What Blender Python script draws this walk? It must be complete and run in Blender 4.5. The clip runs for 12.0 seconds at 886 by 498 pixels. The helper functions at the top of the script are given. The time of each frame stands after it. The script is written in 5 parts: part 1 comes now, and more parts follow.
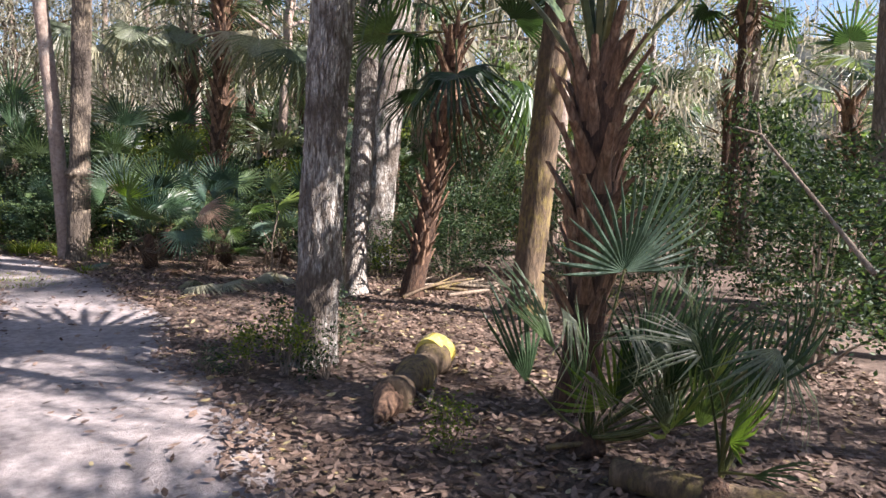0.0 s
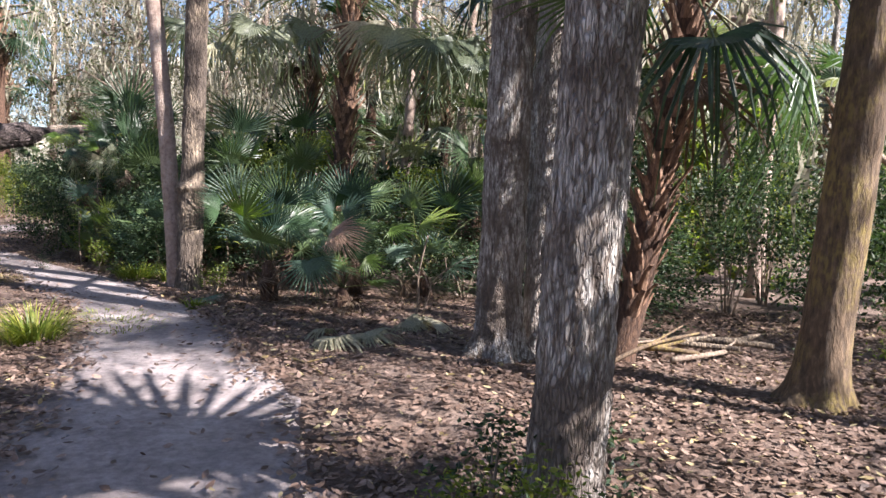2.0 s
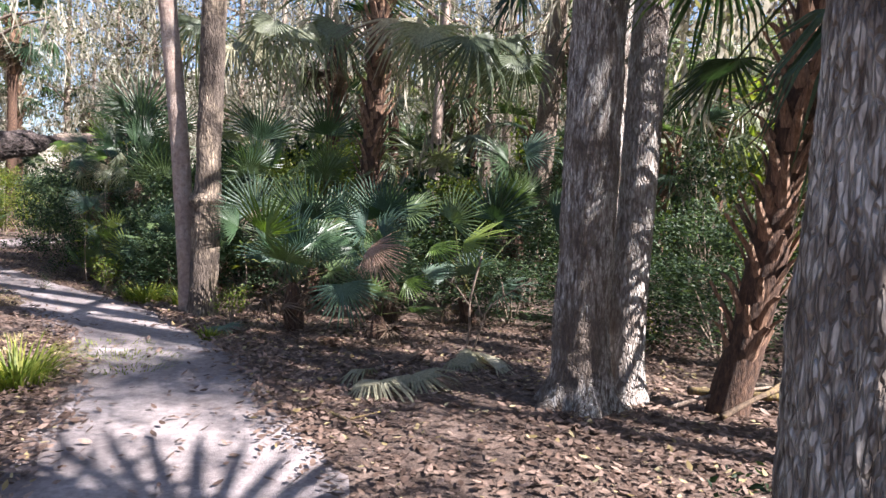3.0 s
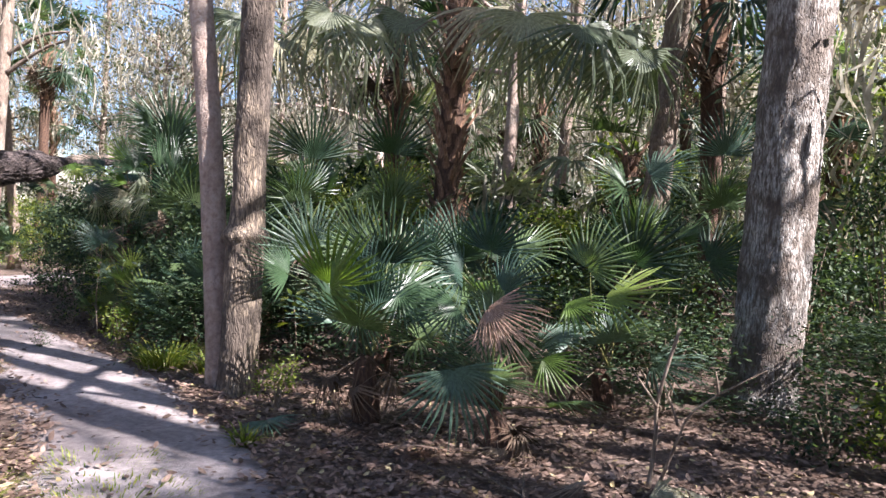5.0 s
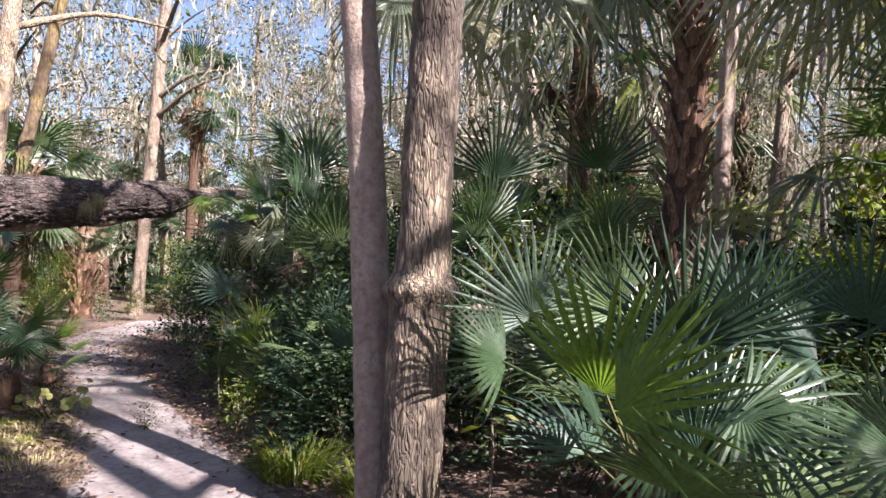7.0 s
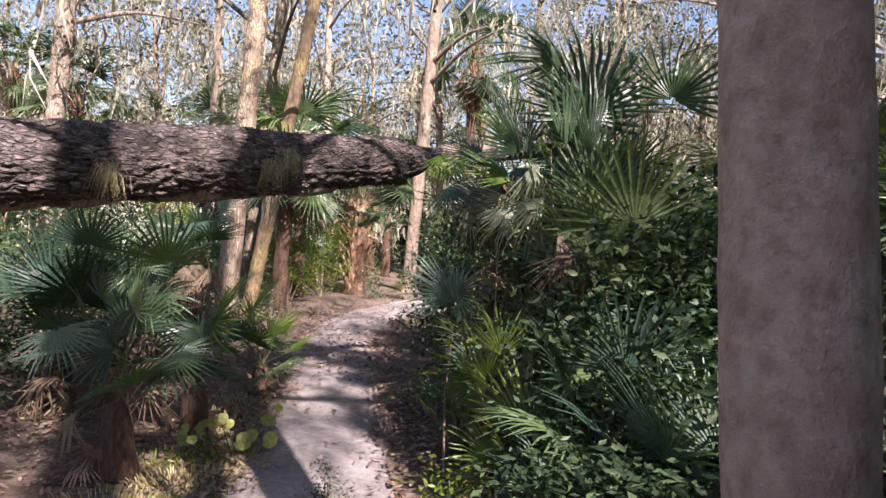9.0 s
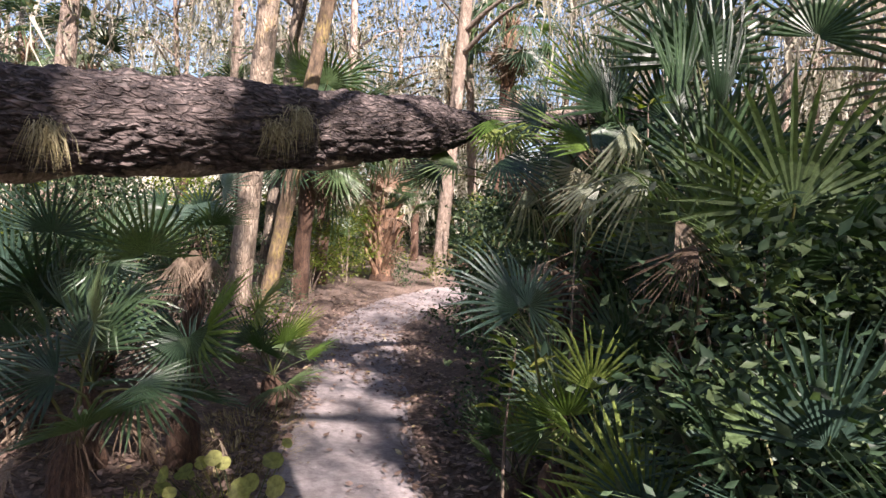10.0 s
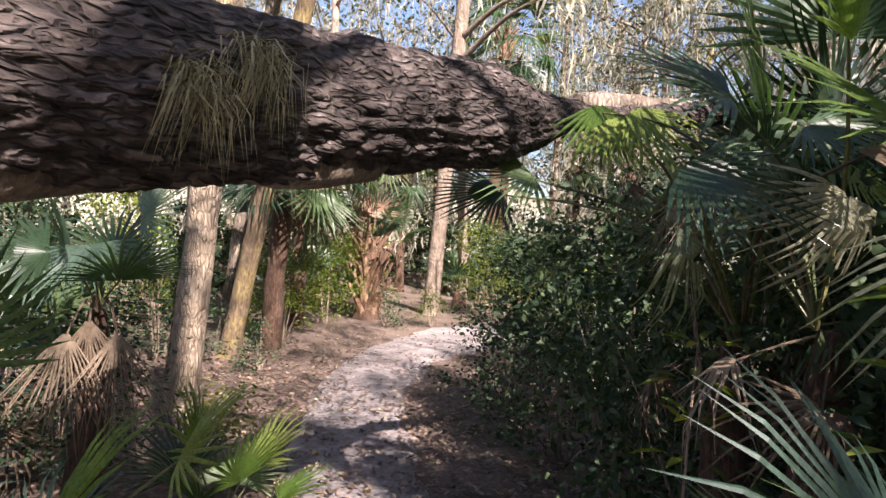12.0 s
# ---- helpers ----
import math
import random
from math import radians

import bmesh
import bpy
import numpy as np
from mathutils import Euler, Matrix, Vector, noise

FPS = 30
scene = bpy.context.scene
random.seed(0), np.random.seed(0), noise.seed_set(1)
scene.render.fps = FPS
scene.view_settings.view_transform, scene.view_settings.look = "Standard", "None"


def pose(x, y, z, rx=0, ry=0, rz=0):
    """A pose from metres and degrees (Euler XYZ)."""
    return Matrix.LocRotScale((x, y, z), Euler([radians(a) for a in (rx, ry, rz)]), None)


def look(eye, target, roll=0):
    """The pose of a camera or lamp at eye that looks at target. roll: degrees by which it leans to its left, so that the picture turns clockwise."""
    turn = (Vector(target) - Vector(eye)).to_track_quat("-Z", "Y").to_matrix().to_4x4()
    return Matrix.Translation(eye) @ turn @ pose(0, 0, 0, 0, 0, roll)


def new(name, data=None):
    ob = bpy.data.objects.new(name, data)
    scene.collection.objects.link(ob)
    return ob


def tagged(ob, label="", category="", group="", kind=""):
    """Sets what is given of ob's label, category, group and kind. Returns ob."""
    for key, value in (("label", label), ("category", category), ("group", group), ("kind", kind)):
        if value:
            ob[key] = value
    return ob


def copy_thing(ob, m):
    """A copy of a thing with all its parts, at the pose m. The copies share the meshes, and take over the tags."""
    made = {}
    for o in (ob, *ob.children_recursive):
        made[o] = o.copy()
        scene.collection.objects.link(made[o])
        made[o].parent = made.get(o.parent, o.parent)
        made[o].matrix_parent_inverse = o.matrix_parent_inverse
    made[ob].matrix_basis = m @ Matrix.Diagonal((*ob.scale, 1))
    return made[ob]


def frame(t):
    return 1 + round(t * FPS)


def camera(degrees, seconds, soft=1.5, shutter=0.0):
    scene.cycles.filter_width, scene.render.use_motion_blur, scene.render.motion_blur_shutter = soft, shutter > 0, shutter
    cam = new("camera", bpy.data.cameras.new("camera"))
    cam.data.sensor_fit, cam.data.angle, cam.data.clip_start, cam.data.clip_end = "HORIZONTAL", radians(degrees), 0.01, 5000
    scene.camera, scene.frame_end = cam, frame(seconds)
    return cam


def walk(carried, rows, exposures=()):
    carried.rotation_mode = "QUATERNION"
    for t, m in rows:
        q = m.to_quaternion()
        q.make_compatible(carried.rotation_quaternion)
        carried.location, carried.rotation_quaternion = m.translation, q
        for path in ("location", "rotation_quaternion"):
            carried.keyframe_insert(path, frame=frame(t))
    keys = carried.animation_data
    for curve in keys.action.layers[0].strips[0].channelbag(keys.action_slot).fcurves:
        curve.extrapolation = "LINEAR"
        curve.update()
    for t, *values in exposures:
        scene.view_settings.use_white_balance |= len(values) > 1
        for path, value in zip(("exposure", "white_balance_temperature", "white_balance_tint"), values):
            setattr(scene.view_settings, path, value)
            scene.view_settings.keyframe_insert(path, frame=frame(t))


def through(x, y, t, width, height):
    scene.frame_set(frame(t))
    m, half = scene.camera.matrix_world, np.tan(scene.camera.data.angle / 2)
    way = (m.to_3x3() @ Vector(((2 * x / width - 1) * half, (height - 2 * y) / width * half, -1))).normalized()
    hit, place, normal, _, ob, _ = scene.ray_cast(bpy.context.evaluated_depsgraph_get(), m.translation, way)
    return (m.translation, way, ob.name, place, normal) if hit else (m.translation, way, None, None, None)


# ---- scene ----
cam = camera(67.2, 12.0)
PATH = [
    (0, (-0.039, 0.021, 1.31), (0.012, 2.013, 1.143), 1.9),
    (0.5, (-0.282, 0.623, 1.343), (-0.281, 2.615, 1.166), 1.9),
    (1, (-0.525, 1.184, 1.35), (-0.556, 3.176, 1.174), 1.9),
    (1.5, (-0.771, 1.722, 1.363), (-0.937, 3.708, 1.196), 1.9),
    (2, (-1.039, 2.258, 1.386), (-1.29, 4.237, 1.236), 1.9),
    (2.5, (-1.321, 2.797, 1.4), (-1.595, 4.774, 1.262), 1.9),
    (2.7, (-1.426, 2.989, 1.392), (-1.71, 4.965, 1.262), 2.0),
    (4.3, (-2.311, 4.593, 1.405), (-2.607, 6.57, 1.339), 1.8),
    (4.5, (-2.435, 4.863, 1.43), (-2.735, 6.839, 1.365), 1.9),
    (5, (-2.737, 5.387, 1.443), (-3.124, 7.349, 1.418), 2.0),
    (5.5, (-3.04, 5.944, 1.447), (-3.486, 7.893, 1.463), 2.1),
    (6, (-3.375, 6.504, 1.457), (-3.889, 8.436, 1.501), 2.0),
    (6.5, (-3.726, 7.037, 1.471), (-4.334, 8.941, 1.535), 2.1),
    (7, (-4.131, 7.564, 1.5), (-4.892, 9.411, 1.582), 2.0),
    (7.5, (-4.562, 8.017, 1.495), (-5.495, 9.783, 1.598), 2.1),
    (7.7, (-4.722, 8.198, 1.488), (-5.727, 9.924, 1.596), 2.2),
    (9.3, (-5.959, 10.234, 1.663), (-7.437, 11.58, 1.603), 3.6),
    (9.5, (-6.159, 10.343, 1.664), (-7.642, 11.682, 1.591), 3.5),
    (10, (-6.674, 10.661, 1.66), (-8.164, 11.992, 1.568), 3.7),
    (10.5, (-7.18, 10.944, 1.698), (-8.672, 12.272, 1.599), 3.6),
    (11, (-7.675, 11.245, 1.729), (-9.163, 12.577, 1.628), 3.8),
    (11.5, (-8.118, 11.532, 1.756), (-9.577, 12.898, 1.675), 3.7),
    (12, (-8.575, 11.767, 1.772), (-10.02, 13.15, 1.753), 3.8),
]
walk(cam, [(t, look(eye, target, roll)) for t, eye, target, roll in PATH], [(0.0, 2.06, 6150, 19), (4.5, 2.26, 5900, 21), (7.5, 2.1, 6250, 24), (9.3, 2.04, 6350, 25), (12.0, 2.1, 6450, 22)])

# ---- world, sun, exposure ----
SUN_TO = Vector((0.946, -0.325, 0.0)).normalized()  # level direction towards the sun
SUN_ELEVATION = radians(40)
world = bpy.data.worlds.new("sky")
scene.world = world
world.use_nodes = True
wn = world.node_tree.nodes
sky = wn.new("ShaderNodeTexSky")
sky.sky_type = "NISHITA"
sky.sun_disc = False
sky.sun_elevation = SUN_ELEVATION
sky.sun_rotation = math.atan2(SUN_TO.x, SUN_TO.y)
world.node_tree.links.new(sky.outputs[0], wn["Background"].inputs[0])
wn["Background"].inputs[1].default_value = 0.056
sun_data = bpy.data.lights.new("sun", "SUN")
sun_data.energy = 5.0
sun_data.angle = radians(0.6)
sun_data.color = (1.0, 0.93, 0.82)
sun = new("sun", sun_data)
sun_from = SUN_TO * math.cos(SUN_ELEVATION) + Vector((0, 0, math.sin(SUN_ELEVATION)))
sun.matrix_world = look(tuple(sun_from * 60), (0, 0, 0))


# ---- materials ----
def material(name):
    m = bpy.data.materials.new(name)
    m.use_nodes = True
    return m, m.node_tree.nodes, m.node_tree.links, m.node_tree.nodes["Principled BSDF"]


def tex(nodes, links, kind, scale, vec, detail=4.0, rough=0.6):
    n = nodes.new("ShaderNodeTexNoise" if kind == "noise" else "ShaderNodeTexVoronoi")
    n.inputs["Scale"].default_value = scale
    n.inputs["Detail"].default_value = detail
    n.inputs["Roughness"].default_value = rough
    links.new(vec, n.inputs["Vector"])
    return n.outputs[0]


def ramp(nodes, links, fac, stops):
    r = nodes.new("ShaderNodeValToRGB")
    while len(r.color_ramp.elements) < len(stops):
        r.color_ramp.elements.new(0.5)
    for e, (p, c) in zip(r.color_ramp.elements, stops):
        e.position, e.color = p, (*c, 1)
    links.new(fac, r.inputs[0])
    return r.outputs[0]


def blend(nodes, links, fac, a, b, how="MIX"):
    n = nodes.new("ShaderNodeMix")
    n.data_type, n.blend_type = "RGBA", how
    for sock, v in ((n.inputs[0], fac), (n.inputs[6], a), (n.inputs[7], b)):
        if isinstance(v, (int, float)):
            sock.default_value = v
        elif isinstance(v, tuple):
            sock.default_value = (*v, 1)
        else:
            links.new(v, sock)
    return n.outputs[2]


def object_space(nodes, links, stretch=(1, 1, 1)):
    c = nodes.new("ShaderNodeTexCoord")
    m = nodes.new("ShaderNodeMapping")
    m.inputs["Scale"].default_value = stretch
    links.new(c.outputs["Object"], m.inputs[0])
    return m.outputs[0]


def bumped(nodes, links, bsdf, height, strength, distance):
    b = nodes.new("ShaderNodeBump")
    b.inputs["Strength"].default_value = strength
    b.inputs["Distance"].default_value = distance
    links.new(height, b.inputs["Height"])
    links.new(b.outputs[0], bsdf.inputs["Normal"])


def bark(name, dark, mid, light, patch, grain=9.0, long=0.22, patch_at=0.6, strength=0.9, axis=2, plate=0.0, crack=(0.02, 0.015, 0.012)):
    """Bark with long grain, cracked into plates, with pale or mossy patches of its own."""
    m, n, l, p = material(name)
    v = object_space(n, l, tuple(long if k == axis else 1 for k in range(3)))
    fine = tex(n, l, "noise", grain * 3, v, 6, 0.65)
    big = tex(n, l, "noise", 2.2, object_space(n, l), 5, 0.6)
    col = ramp(n, l, fine, [(0.3, dark), (0.52, mid), (0.72, light)])
    mask = ramp(n, l, big, [(patch_at - 0.06, (0, 0, 0)), (patch_at + 0.07, (1, 1, 1))])
    speck = ramp(n, l, tex(n, l, "noise", 40, v, 3), [(0.4, (0, 0, 0)), (0.6, (1, 1, 1))])
    col = blend(n, l, blend(n, l, 1.0, mask, speck, "MULTIPLY"), col, patch)
    h = fine
    if plate:
        warp = n.new("ShaderNodeTexNoise")
        warp.inputs["Scale"].default_value = plate * 0.5
        l.new(v, warp.inputs["Vector"])
        moved = n.new("ShaderNodeVectorMath")
        moved.operation = "MULTIPLY_ADD"
        moved.inputs[1].default_value = (1.6 / plate,) * 3
        l.new(warp.outputs["Color"], moved.inputs[0])
        l.new(v, moved.inputs[2])
        cell = n.new("ShaderNodeTexVoronoi")
        cell.feature = "DISTANCE_TO_EDGE"
        cell.inputs["Scale"].default_value = plate
        l.new(moved.outputs[0], cell.inputs["Vector"])
        edge = ramp(n, l, cell.outputs["Distance"], [(0.02, (0, 0, 0)), (0.2, (1, 1, 1))])
        col = blend(n, l, blend(n, l, 0.5, edge, (1, 1, 1)), crack, col)
        h = blend(n, l, 0.62, fine, edge)
    l.new(col, p.inputs["Base Color"])
    p.inputs["Roughness"].default_value = 0.9
    bumped(n, l, p, h, strength, 0.03)
    return m


def leafy(name, a, b, c, rough=0.4, through=0.45, spec=0.4, scale=30, glow=(1.5, 1.6, 0.7)):
    """Leaf: its tone varies from piece to piece and along the blade; light shines through."""
    m, n, l, p = material(name)
    info = n.new("ShaderNodeObjectInfo")
    geo = n.new("ShaderNodeNewGeometry")
    add = n.new("ShaderNodeMath")
    add.operation = "ADD"
    l.new(info.outputs["Random"], add.inputs[0])
    l.new(geo.outputs["Random Per Island"], add.inputs[1])
    half = n.new("ShaderNodeMath")
    half.operation = "FRACT"
    l.new(add.outputs[0], half.inputs[0])
    col = ramp(n, l, half.outputs[0], [(0.1, a), (0.55, b), (0.95, c)])
    v = object_space(n, l)
    mot = ramp(n, l, tex(n, l, "noise", scale, v, 3), [(0.3, (0.55, 0.55, 0.5)), (0.7, (1.15, 1.15, 1.1))])
    col = blend(n, l, 1.0, col, mot, "MULTIPLY")
    l.new(col, p.inputs["Base Color"])
    p.inputs["Roughness"].default_value = rough
    p.inputs["Specular IOR Level"].default_value = spec
    t = n.new("ShaderNodeBsdfTranslucent")
    l.new(blend(n, l, 1.0, col, glow, "MULTIPLY"), t.inputs[0])
    mix = n.new("ShaderNodeMixShader")
    mix.inputs[0].default_value = through
    l.new(p.outputs[0], mix.inputs[1])
    l.new(t.outputs[0], mix.inputs[2])
    l.new(mix.outputs[0], n["Material Output"].inputs[0])
    return m


def earth(name, stops, fine_scale, bump_scale, bump, wide):
    m, n, l, p = material(name)
    v = object_space(n, l)
    fine = tex(n, l, "noise", fine_scale, v, 8, 0.7)
    col = ramp(n, l, fine, stops)
    broad = ramp(n, l, tex(n, l, "noise", 0.9, v, 4), [(0.35, wide), (0.65, (1.1, 1.1, 1.1))])
    l.new(blend(n, l, 1.0, col, broad, "MULTIPLY"), p.inputs["Base Color"])
    p.inputs["Roughness"].default_value = 0.95
    h = blend(n, l, 0.5, tex(n, l, "noise", bump_scale, v, 6, 0.7), tex(n, l, "noise", 4, v, 3))
    bumped(n, l, p, h, bump, 0.04)
    return m


OAK = bark("oak_bark", (0.095, 0.074, 0.06), (0.175, 0.14, 0.112), (0.27, 0.225, 0.185), (0.60, 0.57, 0.52), 9, 0.2, 0.475, 0.9, 2, 62, (0.085, 0.066, 0.053))
# oak bark in lighter tones, with strong sunlight put into the colour
SUNLIT_OAK = bark("sunlit_oak_bark", (0.16, 0.125, 0.10), (0.32, 0.275, 0.235), (0.46, 0.41, 0.36), (0.62, 0.59, 0.54), 8, 0.3, 0.46, 0.9, 2, 44, (0.12, 0.09, 0.07))
BROWN = bark("brown_bark", (0.04, 0.027, 0.018), (0.11, 0.075, 0.046), (0.22, 0.15, 0.092), (0.24, 0.18, 0.06), 9, 0.3, 0.52, 0.8)
MOTTLED = bark("mottled_bark", (0.045, 0.034, 0.027), (0.10, 0.078, 0.06), (0.20, 0.16, 0.125), (0.38, 0.30, 0.21), 9, 0.2, 0.5, 0.7, 2, 44, (0.05, 0.038, 0.03))
SMOOTH = bark("smooth_bark", (0.21, 0.15, 0.12), (0.33, 0.25, 0.205), (0.44, 0.35, 0.295), (0.42, 0.36, 0.31), 7, 0.9, 0.56, 0.9)
PINE = bark("pale_bark", (0.13, 0.10, 0.075), (0.25, 0.19, 0.145), (0.37, 0.30, 0.24), (0.44, 0.38, 0.31), 5, 0.3, 0.6, 0.8, 2, 26, (0.12, 0.09, 0.07))
LICHEN = bark("lichen_bark", (0.17, 0.125, 0.085), (0.32, 0.25, 0.18), (0.45, 0.37, 0.28), (0.46, 0.33, 0.12), 5, 0.3, 0.62, 0.8, 2, 26, (0.14, 0.10, 0.075))
FALLEN = bark("fallen_bark", (0.03, 0.023, 0.021), (0.115, 0.088, 0.08), (0.27, 0.215, 0.195), (0.30, 0.27, 0.25), 9, 0.35, 0.68, 1.0, 1, 34, (0.012, 0.010, 0.010))
BOOT = bark("palm_boot", (0.038, 0.022, 0.014), (0.20, 0.115, 0.07), (0.42, 0.26, 0.165), (0.50, 0.38, 0.27), 12, 0.15, 0.55, 0.6)
FIBRE = bark("palm_fibre", (0.02, 0.012, 0.008), (0.075, 0.04, 0.024), (0.16, 0.09, 0.055), (0.2, 0.14, 0.09), 16, 0.3, 0.7)
WOOD = bark("dead_wood", (0.085, 0.06, 0.043), (0.23, 0.175, 0.13), (0.42, 0.345, 0.27), (0.55, 0.48, 0.4), 14, 0.15, 0.6, 0.5)
CUT = bark("cut_end", (0.62, 0.45, 0.07), (0.78, 0.60, 0.11), (0.76, 0.66, 0.22), (0.78, 0.7, 0.34), 10, 1, 0.6, 0.2)
FAN = leafy("fan_leaf", (0.028, 0.056, 0.031), (0.06, 0.108, 0.052), (0.125, 0.18, 0.08), 0.38, 0.35, 0.5)
BLUE_FAN = leafy("blue_fan_leaf", (0.045, 0.085, 0.066), (0.078, 0.135, 0.10), (0.15, 0.21, 0.165), 0.46, 0.3, 0.35)
PALE_FAN = leafy("pale_fan_leaf", (0.30, 0.29, 0.20), (0.42, 0.40, 0.29), (0.52, 0.49, 0.38), 0.6, 0.4, 0.3, 30, (1.1, 1.1, 0.9))
SILVER_FAN = leafy("silver_fan_leaf", (0.11, 0.14, 0.09), (0.18, 0.21, 0.15), (0.29, 0.31, 0.23), 0.4, 0.4, 0.5)
AIR_LEAF = leafy("air_plant_leaf", (0.22, 0.185, 0.10), (0.36, 0.31, 0.18), (0.50, 0.44, 0.29), 0.7, 0.2, 0.2, 30, (1.1, 1.1, 0.8))
LIME_FAN = leafy("lime_fan_leaf", (0.085, 0.15, 0.03), (0.145, 0.225, 0.045), (0.24, 0.29, 0.08), 0.4, 0.42)
DRY_FAN = leafy("dry_fan_leaf", (0.085, 0.058, 0.042), (0.19, 0.135, 0.10), (0.33, 0.26, 0.20), 0.7, 0.15, 0.2, 30, (1.2, 1.1, 0.9))
RUST_FAN = leafy("rust_fan_leaf", (0.28, 0.175, 0.13), (0.40, 0.27, 0.205), (0.50, 0.36, 0.29), 0.6, 0.2, 0.2, 30, (1.2, 1.05, 0.9))
STALK = leafy("stalk", (0.05, 0.07, 0.025), (0.10, 0.12, 0.04), (0.17, 0.16, 0.06), 0.5, 0.1)
SHRUB_LEAF = leafy("shrub_leaf", (0.018, 0.036, 0.020), (0.042, 0.074, 0.040), (0.10, 0.14, 0.07), 0.5, 0.3, 0.25)
LIGHT_LEAF = leafy("light_leaf", (0.07, 0.11, 0.02), (0.13, 0.18, 0.03), (0.24, 0.26, 0.05), 0.45, 0.5)
CROWN_LEAF = leafy("crown_leaf", (0.05, 0.07, 0.03), (0.095, 0.115, 0.05), (0.18, 0.17, 0.09), 0.5, 0.45, 0.4, 30, (1.35, 1.35, 0.85))
MOSS = leafy("spanish_moss", (0.27, 0.255, 0.205), (0.42, 0.395, 0.33), (0.58, 0.55, 0.47), 0.9, 0.45, 0.1, 8, (1.1, 1.05, 0.95))
GRASS = leafy("grass_blade", (0.10, 0.15, 0.02), (0.17, 0.22, 0.04), (0.32, 0.32, 0.08), 0.5, 0.5)
STRAW = leafy("straw", (0.26, 0.20, 0.10), (0.42, 0.34, 0.19), (0.52, 0.45, 0.28), 0.8, 0.12, 0.1, 30, (1.1, 1.05, 0.8))
LITTER = leafy("litter_leaf", (0.075, 0.047, 0.036), (0.16, 0.106, 0.084), (0.29, 0.205, 0.17), 0.6, 0.02, 0.35, 60)
YELLOW = leafy("yellow_leaf", (0.15, 0.18, 0.05), (0.26, 0.28, 0.08), (0.40, 0.40, 0.15), 0.5, 0.4)
SAND = earth("trail_sand", [(0.25, (0.155, 0.131, 0.128)), (0.5, (0.285, 0.248, 0.24)), (0.75, (0.43, 0.38, 0.365))], 18, 55, 0.7, (0.6, 0.58, 0.58))
SOIL = earth("forest_soil", [(0.25, (0.030, 0.021, 0.015)), (0.5, (0.145, 0.102, 0.08)), (0.75, (0.29, 0.22, 0.18))], 22, 40, 0.9, (0.6, 0.56, 0.52))

# olive woods tones, paled so the colour itself carries the haze
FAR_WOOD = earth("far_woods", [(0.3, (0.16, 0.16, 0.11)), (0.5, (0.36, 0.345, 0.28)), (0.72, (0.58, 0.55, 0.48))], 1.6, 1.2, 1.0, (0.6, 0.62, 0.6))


# ---- builders ----
def link_mesh(name, verts, faces, mat, parent=None, label="", smooth=False):
    me = bpy.data.meshes.new(name)
    me.from_pydata([tuple(v) for v in verts], [], [tuple(f) for f in faces])
    me.materials.append(mat)
    if smooth:
        me.shade_smooth()
    ob = new(name, me)
    if parent:
        ob.parent = parent
    if label:
        tagged(ob, label)
    return ob


def share(name, me, parent, m, label=""):
    """One more object on the mesh me, under parent, at the local pose m."""
    ob = new(name, me)
    ob.parent = parent
    ob.matrix_basis = m
    if label:
        tagged(ob, label)
    return ob


def thing(name, place, label, category, group="", kind="", turn=0.0):
    ob = new(name)
    ob.empty_display_size = 0.2
    ob.matrix_basis = pose(*place, 0, 0, turn)
    return tagged(ob, label, category, group, kind)


TRAIL = [(1.8, -6, 1.0), (0.9, -2.6, 1.0), (-0.15, 0, 0.86), (-1.33, 2.5, 0.8), (-2.48, 4.6, 0.76), (-3.45, 6.4, 0.74), (-4.45, 8.0, 0.66), (-5.8, 9.6, 0.6),
         (-7.5, 11.1, 0.56), (-9.4, 12.5, 0.48), (-11.0, 13.65, 0.48), (-12.4, 14.7, 0.46), (-14.4, 16.2, 0.48), (-16.2, 18.3, 0.6), (-17.2, 20.6, 0.9), (-18.0, 24.0, 1.0)]


def trail_line(steps=12):
    pts = []
    for i in range(len(TRAIL) - 1):
        p = [np.array(TRAIL[max(0, min(len(TRAIL) - 1, i + k))], float) for k in (-1, 0, 1, 2)]
        for s in range(steps):
            t = s / steps
            pts.append(0.5 * (2 * p[1] + (p[2] - p[0]) * t + (2 * p[0] - 5 * p[1] + 4 * p[2] - p[3]) * t * t + (3 * p[1] - p[0] - 3 * p[2] + p[3]) * t ** 3))
    return np.array(pts)


LINE = trail_line()


def trail_gap(x, y):
    """Distance to the trail's middle, as a share of its half width there."""
    d = np.hypot(LINE[:, 0] - x, LINE[:, 1] - y)
    k = int(d.argmin())
    return float(d[k] / LINE[k, 2])


def ground_z(x, y):
    lump = 0.05 * noise.noise((x * 0.35, y * 0.35, 3.1)) + 0.02 * noise.noise((x * 1.6, y * 1.6, 7.7))
    return lump * min(1.0, max(0.15, trail_gap(x, y) - 0.6)) if abs(x) < 30 and abs(y) < 35 else lump


